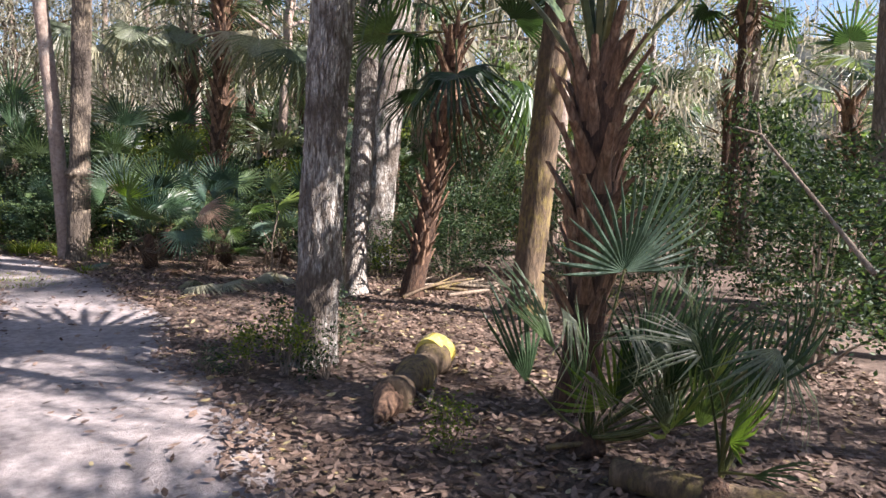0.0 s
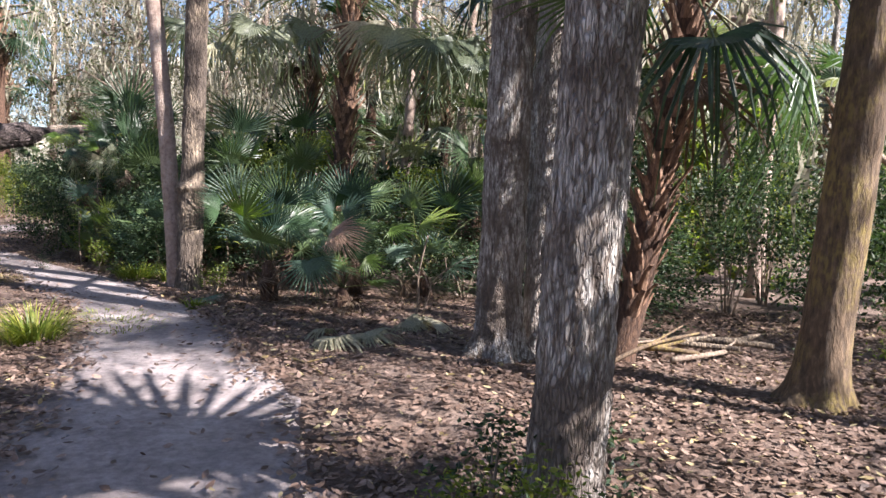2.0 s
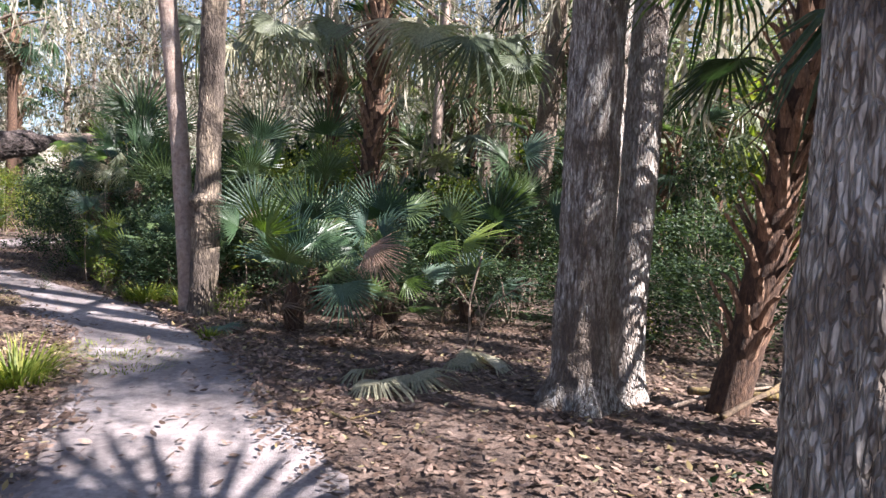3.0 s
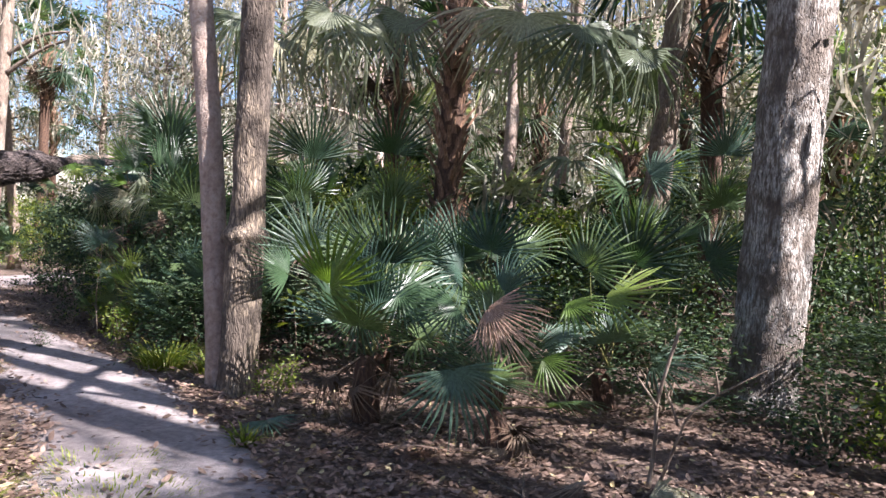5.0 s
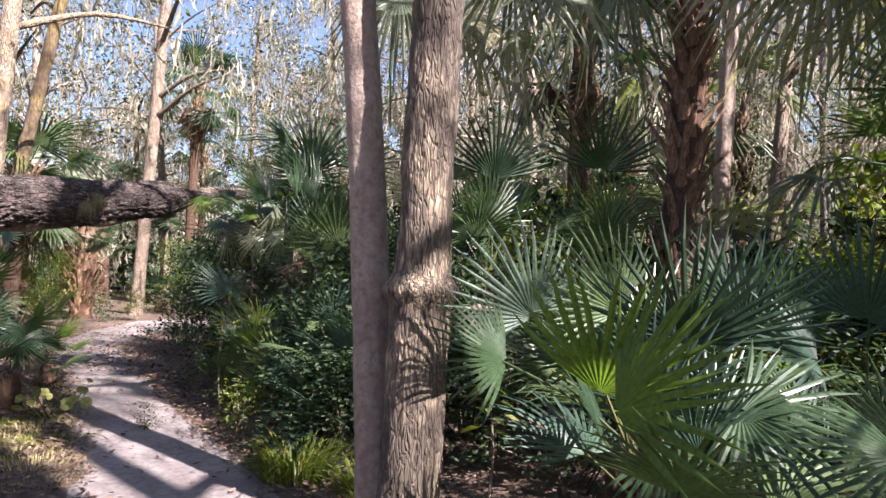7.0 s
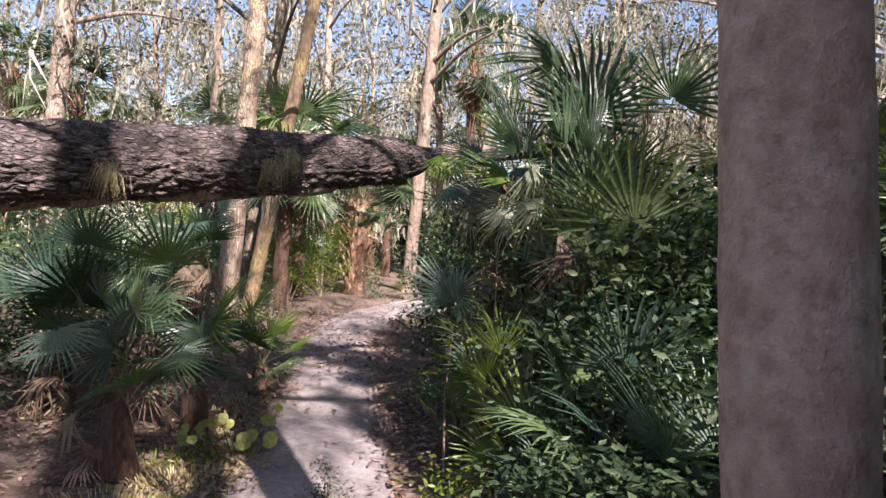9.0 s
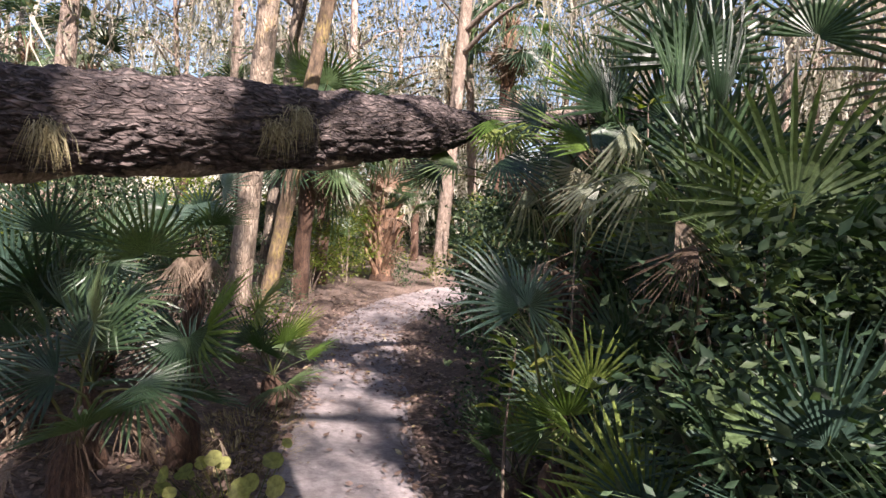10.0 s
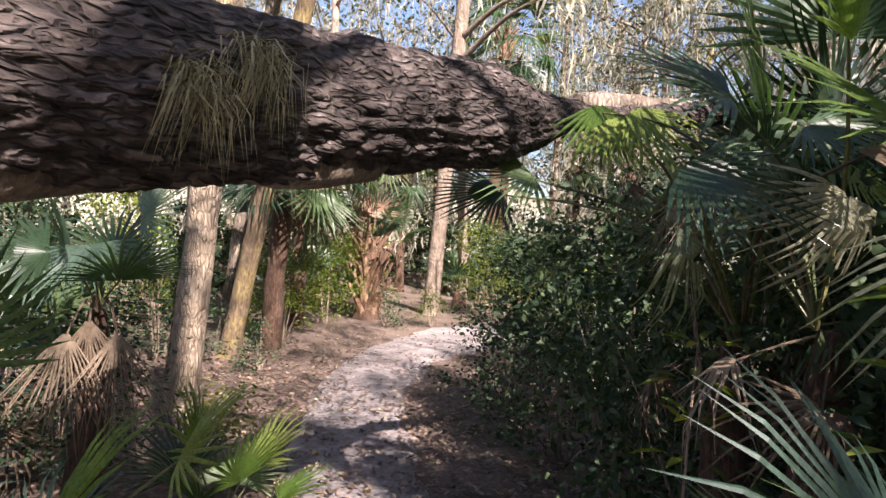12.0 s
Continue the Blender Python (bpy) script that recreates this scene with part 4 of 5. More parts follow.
fan(plant, (-8.38, 13.21, 0.81), (0.79, 0.47, 0.39), (0.35, -0.87, 0.34), 0.31, 'green')
plant = clump((-8.2, 14.4), "young cabbage palm with tall dark fans", 1.0, 640, "saw_palmetto", 4, 0.45)
fan(plant, (-8.53, 14.04, 2.58), (0.12, 0.04, 0.99), (0.69, -0.72, -0.06), 0.68, 'green')
fan(plant, (-8.1, 14.52, 2.76), (0.35, 0.28, 0.89), (0.56, -0.83, 0.05), 0.53, 'green')
fan(plant, (-8.32, 13.93, 1.97), (0.12, 0.04, 0.99), (0.69, -0.72, -0.06), 0.64, 'green')
fan(plant, (-8.39, 14.27, 1.94), (-0.12, -0.21, 0.97), (0.83, -0.55, -0.02), 0.74, 'green')
fan(plant, (-8.22, 14.3, 1.72), (0.34, 0.29, 0.9), (0.56, -0.82, 0.06), 0.64, 'green')
fan(plant, (-8.83, 14.02, 2.98), (-0.24, -0.51, 0.82), (0.93, -0.37, 0.04), 0.56, 'drape')
fan(plant, (-8.31, 14.03, 1.61), (0.23, -0.24, -0.94), (0.7, -0.63, 0.33), 0.44, 'dry')
fan(plant, (-8.72, 14.05, 1.92), (0.11, -0.24, -0.96), (0.7, -0.66, 0.25), 0.46, 'dry')
plant = clump((-9.7, 14.6), "palmetto with fans hanging over the fallen trunk", 1.5, 649, "saw_palmetto", 2, 0.45)
fan(plant, (-10.16, 14.22, 2.35), (0.45, 0.01, -0.89), (0.72, -0.6, 0.36), 0.34, 'lime')
fan(plant, (-10.49, 14.14, 2.1), (-0.57, -0.79, -0.23), (0.64, -0.6, 0.48), 0.47, 'green')
fan(plant, (-10.72, 14.18, 2.04), (-0.5, -0.73, -0.47), (0.59, -0.68, 0.43), 0.42, 'green')
fan(plant, (-9.79, 14.31, 2.16), (0.85, 0.35, -0.39), (0.52, -0.65, 0.55), 0.34, 'green')
fan(plant, (-10.08, 14.28, 2.08), (0.65, 0.11, -0.75), (0.65, -0.59, 0.48), 0.34, 'dry')
fan(plant, (-9.97, 14.4, 2.0), (0.4, -0.05, -0.92), (0.72, -0.61, 0.35), 0.36, 'dry')
fan(plant, (-9.45, 14.4, 2.29), (0.78, 0.4, -0.48), (0.62, -0.61, 0.5), 0.41, 'green')
fan(plant, (-9.32, 14.38, 2.15), (0.58, 0.3, -0.75), (0.75, -0.55, 0.36), 0.35, 'lime')
fan(plant, (-9.54, 13.66, 2.05), (0.79, 0.29, -0.54), (0.58, -0.62, 0.53), 0.45, 'green')
fan(plant, (-9.13, 13.83, 2.1), (0.88, 0.41, -0.25), (0.47, -0.69, 0.54), 0.44, 'dry')
plant = clump((-12.35, 12.9), "palmetto with blue-green fans and a dry skirt", 1.3, 660, "saw_palmetto", 3, 0.45)
fan(plant, (-12.32, 12.84, 1.64), (0.49, -0.37, -0.79), (0.58, -0.54, 0.61), 0.47, 'blue')
fan(plant, (-12.26, 13.06, 1.8), (0.73, 0.41, 0.55), (0.33, -0.91, 0.24), 0.41, 'blue')
fan(plant, (-12.47, 12.68, 1.59), (-0.21, -0.92, -0.34), (0.72, -0.38, 0.58), 0.47, 'green')
fan(plant, (-12.19, 12.81, 1.28), (0.15, -0.05, -0.99), (0.75, -0.65, 0.15), 0.71, 'dry')
fan(plant, (-12.09, 12.92, 1.22), (0.17, -0.02, -0.98), (0.75, -0.64, 0.15), 0.68, 'dry')
fan(plant, (-12.26, 12.73, 1.21), (0.12, -0.09, -0.99), (0.73, -0.66, 0.15), 0.71, 'dry')
plant = clump((-11.1, 11.8), "saw palmetto with shaded green fans", 0.5, 667, "saw_palmetto", 4, 0.45)
fan(plant, (-11.39, 11.61, 1.41), (0.31, -0.14, 0.94), (0.63, -0.71, -0.31), 0.46, 'blue')
fan(plant, (-10.75, 11.73, 1.27), (0.69, 0.05, -0.72), (0.6, -0.59, 0.54), 0.33, 'green')
fan(plant, (-10.46, 11.74, 1.1), (0.91, 0.34, -0.23), (0.41, -0.71, 0.57), 0.38, 'green')
fan(plant, (-10.83, 11.61, 0.99), (0.47, 0.16, 0.87), (0.46, -0.88, -0.09), 0.43, 'green')
fan(plant, (-11.0, 12.05, 1.32), (-0.04, -0.27, 0.96), (0.84, -0.52, -0.11), 0.46, 'green')
plant = clump((-10.8, 12.25), "saw palmetto with yellow-green fans beside the trail", 0.4, 673, "saw_palmetto", 2, 0.45)
fan(plant, (-10.52, 12.23, 0.88), (0.84, 0.29, 0.45), (0.19, -0.95, 0.26), 0.57, 'lime')
fan(plant, (-10.87, 12.75, 0.96), (0.83, 0.39, 0.39), (0.27, -0.91, 0.33), 0.41, 'lime')
fan(plant, (-10.48, 12.14, 0.89), (0.65, 0.11, -0.75), (0.65, -0.59, 0.48), 0.38, 'green')
fan(plant, (-10.49, 12.12, 0.87), (-0.21, -0.92, -0.34), (0.72, -0.38, 0.58), 0.42, 'green')
plant = clump((-10.1, 11.5), "saw palmetto with a dry brown fan hanging", 0.5, 678, "saw_palmetto", 2, 0.45)
fan(plant, (-9.87, 11.42, 0.68), (0.34, -0.11, -0.94), (0.72, -0.61, 0.33), 0.35, 'dry')
fan(plant, (-9.91, 11.68, 0.79), (0.88, 0.29, -0.38), (0.47, -0.67, 0.58), 0.4, 'green')
fan(plant, (-10.05, 11.38, 0.83), (-0.26, -0.96, -0.04), (0.81, -0.24, 0.53), 0.42, 'green')
fan(plant, (-10.29, 11.58, 1.02), (0.47, 0.15, 0.87), (0.46, -0.88, -0.1), 0.42, 'green')
fan(plant, (-9.85, 11.76, 0.68), (0.33, 0.01, -0.95), (0.76, -0.6, 0.25), 0.31, 'dry')
fan(plant, (-9.97, 11.04, 0.98), (0.64, 0.11, -0.76), (0.66, -0.59, 0.47), 0.33, 'blue')
plant = clump((0.82, 3.3), "palmetto with dark upright straps at the palm's foot", 0.12, 685, "saw_palmetto", 0, 0.45, dead=2)
for hub, axis, length, kind in (((0.62, 3.25, 0.55), (-0.5, -0.1, 0.85), 0.62, "strap"), ((0.5, 3.35, 0.35), (-0.35, 0.1, 0.93), 0.6, "strap"), ((0.72, 3.2, 0.3), (-0.15, -0.2, 0.95), 0.55, "strap"),
                                ((0.9, 3.15, 0.35), (0.2, -0.3, 0.92), 0.6, "strap"), ((1.05, 3.25, 0.5), (0.35, -0.1, 0.9), 0.6, "strap"), ((0.95, 3.3, 0.95), (0.08, -0.05, 0.99), 0.62, "blue"),
                                ((0.6, 3.1, 0.8), (0.5, -0.4, -0.6), 0.4, "grey_strap"), ((0.85, 3.0, 0.75), (0.6, -0.4, -0.5), 0.42, "grey_strap"), ((1.1, 3.05, 0.7), (-0.3, -0.4, -0.7), 0.4, "grey_strap"), ((0.75, 3.1, 0.5), (0.1, -0.5, -0.5), 0.35, "dry")):
    fan(plant, hub, axis, (0.5, -0.85, 0.1), length, kind)
rng = random.Random(61)
for k in range(14):
    a = rng.uniform(-2.6, 0.6)
    out = rng.uniform(0.12, 0.42)
    fan(plant, (1.12 + out * math.cos(a), 3.35 + out * math.sin(a), rng.uniform(0.15, 0.5)), (0.55 * math.cos(a), 0.4 * math.sin(a), 0.9), (rng.uniform(-1, 1), -0.8, 0.1), rng.uniform(0.42, 0.66), ("strap", "strap", "strap", "grey_strap", "lime")[k % 5])
plant = clump((1.25, 2.75), "palmetto with pale drooping straps", 0.15, 696, "saw_palmetto", 0, 0.45, dead=2)
for hub, axis, length, kind in (((1.15, 2.7, 0.55), (-0.4, -0.2, 0.85), 0.42, "strap"), ((1.3, 2.65, 0.5), (0.3, -0.2, 0.9), 0.45, "strap"), ((1.2, 2.6, 0.35), (-0.1, -0.3, 0.9), 0.4, "lime"), ((1.4, 2.7, 0.7), (0.5, -0.4, -0.5), 0.4, "grey_strap"),
                                ((1.1, 2.65, 0.7), (-0.6, -0.4, 0.3), 0.4, "grey_strap"), ((1.35, 2.55, 0.75), (-0.5, -0.5, -0.4), 0.38, "grey_strap"), ((1.5, 2.75, 0.55), (0.2, -0.2, 0.95), 0.5, "strap"), ((1.25, 2.5, 0.25), (0.3, -0.6, 0.5), 0.35, "strap")):
    fan(plant, hub, axis, (0.3, -0.9, 0.2), length, kind)
plant = clump((-8.25, 13.75), "tall palmetto with bent orange stalks and dry drooping fans", 1.2, 700, "saw_palmetto", 3, 0.5)
for hub, axis, length, kind in (((-8.02, 13.26, 1.62), (-0.35, -0.3, -0.9), 0.45, "dry"), ((-8.15, 13.3, 1.72), (0.5, 0.1, -0.85), 0.45, "dry"), ((-8.35, 13.4, 1.95), (-0.5, -0.2, -0.8), 0.5, "grey_strap"), ((-8.6, 13.6, 2.2), (0.1, -0.1, -1.0), 0.5, "grey_strap"),
                                ((-8.1, 13.5, 2.2), (0.1, 0.1, 1.0), 0.6, "strap"), ((-8.35, 13.6, 2.3), (-0.15, 0.0, 1.0), 0.6, "strap"), ((-8.8, 13.7, 2.3), (-0.5, -0.4, 0.7), 0.55, "green"), ((-8.95, 13.75, 2.1), (-0.6, -0.6, 0.2), 0.5, "lime"), ((-8.75, 13.6, 1.9), (-0.4, -0.5, -0.6), 0.45, "grey_strap")):
    fan(plant, hub, axis, (0.72, -0.55, 0.3), length, kind)
plant = clump((-9.35, 14.35), "palmetto with dry straps hanging beside the fallen trunk", 1.6, 701, "saw_palmetto", 0, 0.5, dead=3)
for hub, axis, length, kind in (((-9.97, 14.5, 2.2), (0.1, -0.1, -1.0), 0.5, "grey_strap"), ((-9.72, 14.25, 2.1), (-0.3, -0.2, -0.9), 0.5, "dry"), ((-9.5, 14.2, 2.2), (0.2, 0.1, -0.95), 0.5, "grey_strap"), ((-10.31, 14.35, 2.45), (0.1, 0.0, -1.0), 0.36, "lime"), ((-10.1, 14.3, 2.4), (0.5, 0.2, -0.8), 0.4, "lime"),
                                ((-9.2, 14.0, 2.45), (-0.3, -0.5, 0.7), 0.5, "lime"), ((-9.2, 14.05, 2.0), (0.0, -0.3, -0.95), 0.36, "pale"), ((-9.6, 14.1, 2.35), (-0.8, -0.5, 0.1), 0.5, "green"), ((-9.8, 14.2, 1.9), (0.3, 0.0, -0.95), 0.45, "grey_strap")):
    fan(plant, hub, axis, (0.72, -0.58, 0.3), length, kind)
for x, y, z, k in ((-8.9, 13.6, 1.72, 0), (-9.75, 14.3, 1.45, 1), (-8.7, 13.9, 2.35, 2), (-9.0, 13.3, 1.0, 3), (-5.4, 11.45, 0.85, 4)):
    sprig(x, y, z, k)
plant = clump((-9.9, 16.2), "young cabbage palm with dark upright fans", 1.9, 640, "young_palm", 6, 0.91, ("green",), 2, (25, 85))
fan(plant, (-9.88, 16.16, 3.14), (-0.01, -0.11, 0.99), (0.24, -0.96, -0.11), 1.07, 'green')
plant = clump((-6.05, 13.4), "young cabbage palm with dark upright fans", 1.5, 641, "young_palm", 6, 0.65, ("green",), 2, (25, 85))
fan(plant, (-6.03, 13.36, 2.41), (-0.1, -0.13, 0.99), (0.3, -0.95, -0.1), 0.77, 'green')
plant = clump((-5.2, 14.0), "young cabbage palm with dark upright fans", 1.5, 642, "young_palm", 6, 0.66, ("green",), 2, (25, 85))
fan(plant, (-5.19, 14.06, 2.58), (0.02, -0.11, 0.99), (0.22, -0.97, -0.11), 0.78, 'green')
plant = clump((-2.1, 14.0), "young cabbage palm with dark upright fans", 1.2, 643, "young_palm", 6, 0.60, ("green",), 2, (25, 85))
fan(plant, (-2.14, 13.94, 2.19), (-0.8, -0.39, 0.46), (0.55, -0.79, 0.29), 0.71, 'green')
plant = clump((-0.9, 14.7), "young cabbage palm with dark upright fans", 1.6, 644, "young_palm", 6, 0.58, ("green",), 2, (25, 85))
fan(plant, (-0.86, 14.64, 2.68), (-0.18, -0.15, 0.97), (0.35, -0.93, -0.08), 0.68, 'blue')
plant = clump((-1.9, 13.9), "young cabbage palm with dark upright fans", 1.3, 645, "young_palm", 6, 0.59, ("green",), 2, (25, 85))
fan(plant, (-1.87, 13.8, 2.31), (0.93, -0.08, 0.36), (-0.21, -0.92, 0.32), 0.69, 'blue')

# ---- woods all round ----
def far_trees():
    rng = random.Random(5)
    kinds = []
    for k in range(6):
        mat = (PINE, OAK, PINE, SMOOTH, BROWN, PINE)[k]
        h = (13, 10, 15, 11, 9, 12)[k]
        ob = tree((8 + 3 * k, -30 - 3 * (k % 2)), (8 + 3.2 * k, -30 - 3 * (k % 2), h), ("tall pale trunk hung with grey moss", "grey oak hung with moss", "tall pale trunk with a high crown", "slender pale trunk hung with moss", "brown trunk with a leafy crown", "pale trunk with loose branches")[k],
                  0.15 + 0.03 * (k % 3), 0.10, mat, 1.25, 12, 28, 0.04, seed=100 + k, limbs=9, crown=(6.5, 4.6, 36, 52, 0.13, -2.0, 32), name="tree", group="trees of the woods", moss_n=24, moss_len=1.2)
        kinds.append(ob)
    spots = []
    tries = 0
    while len(spots) < 96 and tries < 8000:
        tries += 1
        x, y = (rng.uniform(-44, 8), rng.uniform(13, 48)) if len(spots) % 4 else (rng.uniform(-50, 30), rng.uniform(-24, 50))
        if min((x - a) ** 2 + (y - b) ** 2 for a, b, _ in LINE[::6]) < 40 or any((x - a) ** 2 + (y - b) ** 2 < 6 for a, b in spots):
            continue
        spots.append((x, y))
    for i, (x, y) in enumerate(spots):
        copy_thing(kinds[i % 6], pose(x, y, ground_z(x, y) - 0.05, 0, 0, rng.uniform(0, 360)) @ Matrix.Scale(rng.uniform(0.8, 1.15), 4))
    # an unseen tree with a small dense crown, added to shade the trail
    for k, (x, y, h) in enumerate(((6.3, 5.0, 10.2),)):
        tree((x, y), (x + 0.2, y, h - 0.8), "unseen oak added to shade the trail with a small dense crown", 0.14, 0.09, OAK, 1.3, 14, 30, 0.04, seed=130 + k, limbs=5, crown=(1.6, 1.5, 26, 110, 0.13, 0.2), name="tree", group="trees of the woods")
    # a stand out of view, added on the sunny side to cast dappled shade
    for i in range(10):
        x, y = (rng.uniform(5, 17), rng.uniform(-11, 6)) if i < 8 else (10.5 + (i - 8) % 2 * 3.0 + rng.uniform(-0.6, 0.6), -3.5 + (i - 8) * 2.3 + rng.uniform(-0.8, 0.8))
        copy_thing(kinds[(1, 4, 1, 3)[i % 4]], pose(x, y, ground_z(x, y) - 0.05, 0, 0, rng.uniform(0, 360)) @ Matrix.Scale(rng.uniform(0.75, 1.0), 4))


far_trees()


def understory():
    rng = random.Random(9)
    spots = []
    tries = 0
    while len(spots) < 190 and tries < 9000:
        tries += 1
        x, y = (rng.uniform(-34, 12), rng.uniform(13, 38)) if len(spots) % 6 else (rng.uniform(-34, 14), rng.uniform(-6, 13))
        gap = min((x - a) ** 2 + (y - b) ** 2 for a, b, _ in LINE[::4])
        clear = (-8.5 < x < 2.8 and y < 13.5)
        if gap < 7 or clear or any((x - a) ** 2 + (y - b) ** 2 < 1.2 for a, b in spots):
            continue
        spots.append((x, y))
    for i, (x, y) in enumerate(spots):
        k = i % 7
        s = rng.uniform(0.8, 1.3)
        near = min((x - a) ** 2 + (y - b) ** 2 for a, b, _ in LINE[::4]) < 30
        if k < 3 or (near and k > 5):
            shrub((x, y), "dense green shrub of the woods", "bcd"[i % 3] + "xy"[i % 4 == 0], 1.1, 2.0, 1260, 0.15, (SHRUB_LEAF, LIGHT_LEAF)[i % 4 == 0], seed=200 + i % 3, scale=(s, s, s * rng.uniform(0.7, 1.3)), turn=rng.uniform(0, 360), group="shrubs of the woods")
        elif k < 5:
            palmetto((x, y), "green saw palmetto of the woods", 9, 0.65, 0.5, ("far",), 2, 300 + i, group="palmettos of the woods")
        else:
            sabal((x, y), (x + rng.uniform(-0.3, 0.3), y, rng.uniform(2.5, 7)), "cabbage palm of the woods", 0.15, 13, 1.0, (0.7, 1.0), 400 + i, ("far", "far_drape", "far_silver"), 4, 1.2, (-50, 75), 0.25)


understory()


def palm_belt():
    """The thicket of cabbage palms and tall shrubs behind the palmettos."""
    rng = random.Random(41)
    spots = []
    tries = 0
    while len(spots) < 20 and tries < 6000:
        tries += 1
        x, y = rng.uniform(-10.5, 6), rng.uniform(16.5, 26)
        if any((x - a) ** 2 + (y - b) ** 2 < 5.0 for a, b in spots):
            continue
        spots.append((x, y))
    for i, (x, y) in enumerate(spots):
        if i % 4 == 3:
            s = rng.uniform(1.2, 1.7)
            shrub((x, y), "tall green shrub among the palms", "bcd"[i % 3] + "xy"[i % 8 == 3], 1.1, 2.0, 1260, 0.15, (SHRUB_LEAF, LIGHT_LEAF)[i % 8 == 3], 200 + i % 3, (s * 0.9, s * 0.9, s * 1.4), i * 50.0, "shrubs of the woods")
        else:
            h = (1.4, 2.6, 4.6, 2.0, 3.2)[i % 5] + rng.uniform(-0.4, 0.6)
            sabal((x, y), (x + rng.uniform(-0.3, 0.3), y, h), "cabbage palm with drooping silvery fans in the thicket", 0.14, 13, 0.95, (0.6, 1.0), 800 + i, ("far", "far_silver", "far_silver"), 3, 1.1, (-50, 78), 0.25)


palm_belt()


def far_woods():
    """The wall of leaves and moss that closes the woods all round."""
    rng = np.random.default_rng(77)
    n = 3600
    a = np.where(rng.uniform(size=n) < 0.8, rng.uniform(0.75, 3.4, n), rng.uniform(0, 2 * math.pi, n))
    r = rng.uniform(23, 60, n)
    h = rng.uniform(0, 1, n) ** 1.15 * np.where((a > 0.9) & (a < 2.15), 17, np.where((a > 2.2) & (a < 2.8), 12, 14))
    c = np.stack([-8 + np.cos(a) * r, 12 + np.sin(a) * r, h], 1)
    pts = np.concatenate([q + rng.normal(size=(48, 3)) * np.array([0.9, 0.9, 0.8]) for q in c])
    pts[:, 2] = np.maximum(pts[:, 2], 0.05)
    half = len(pts) // 2
    order = rng.permutation(len(pts))
    for name, part, mat, size, lab in (("far_foliage", order[:half], CROWN_LEAF, 0.22, "sunlit green foliage of the far woods"), ("far_moss", order[half:], MOSS, 0.2, "grey mossy foliage of the far woods")):
        v, f = leaves(rng, pts[part], size, size * 0.55, -0.1)
        tagged(new(name, fast_mesh(name, v, f, mat)), lab, "foliage", "", "stuff")


far_woods()

# the far edge of the woods; its distance haze is painted into the colour
bv, bf = [], []
STEPS, TIERS = 240, 9
for k in range(STEPS):
    a = 2 * math.pi * k / STEPS
    rr = 66 + 4 * noise.noise((math.cos(a) * 9, math.sin(a) * 9, 0))
    tall = 3 * math.exp(-((a - 1.55) / 0.5) ** 4)
    top = 15 + tall - 8 * math.exp(-((a - 2.5) / 0.35) ** 4) + 5 * noise.noise((math.cos(a) * 14, math.sin(a) * 14, 5)) + 3 * noise.noise((math.cos(a) * 40, math.sin(a) * 40, 8))
    for j in range(TIERS):
        z = -0.3 + top * j / (TIERS - 1)
        bulge = 1.8 * noise.noise((math.cos(a) * 30, math.sin(a) * 30, z * 0.6))
        bv.append((-8 + math.cos(a) * (rr + bulge), 12 + math.sin(a) * (rr + bulge), z))
for k in range(STEPS):
    for j in range(TIERS - 1):
        q = (k + 1) % STEPS
        bf.append((k * TIERS + j, k * TIERS + j + 1, q * TIERS + j + 1, q * TIERS + j))
tagged(link_mesh("backdrop", bv, bf, FAR_WOOD, None, "", True), "olive edge of the far woods with haze painted into its colour", "woods", "", "structure")


# ---- small things on the ground ----
def flat_leaves(rng, pts, size):
    n = len(pts)
    a = rng.uniform(0, 2 * math.pi, n)
    k = size * rng.uniform(0.55, 1.35, n)
    d = np.stack([np.cos(a), np.sin(a), rng.normal(size=n) * 0.22], 1)
    s = np.stack([-np.sin(a), np.cos(a), rng.normal(size=n) * 0.3], 1)
    curl = rng.uniform(-0.1, 0.32, n)[:, None] * k[:, None]
    up = np.array([0, 0, 1.0])
    c = np.asarray(pts)
    kk = k[:, None]
    base, tip = c - d * kk * 0.5 + up * curl * 0.6, c + d * kk * 0.5 + up * curl
    l1, r1 = c - d * kk * 0.12 + s * kk * 0.22 + up * curl * 0.5, c - d * kk * 0.12 - s * kk * 0.22 + up * curl * 0.5
    l2, r2 = c + d * kk * 0.22 + s * kk * 0.17 + up * curl * 0.6, c + d * kk * 0.22 - s * kk * 0.17 + up * curl * 0.6
    verts = np.stack([base, l1, l2, tip, r2, r1], 1).reshape(-1, 3)
    i = np.arange(n)[:, None] * 6
    faces = np.concatenate([i + np.array([0, 1, 4, 5]), i + np.array([1, 2, 3, 4])])
    return verts, faces


def late(rng):
    q = LINE[int(rng.integers(78, 156))]
    a, d = rng.uniform(0, 2 * math.pi), 3.4 * math.sqrt(rng.uniform(0, 1))
    return q[0] + math.cos(a) * d, q[1] + math.sin(a) * d


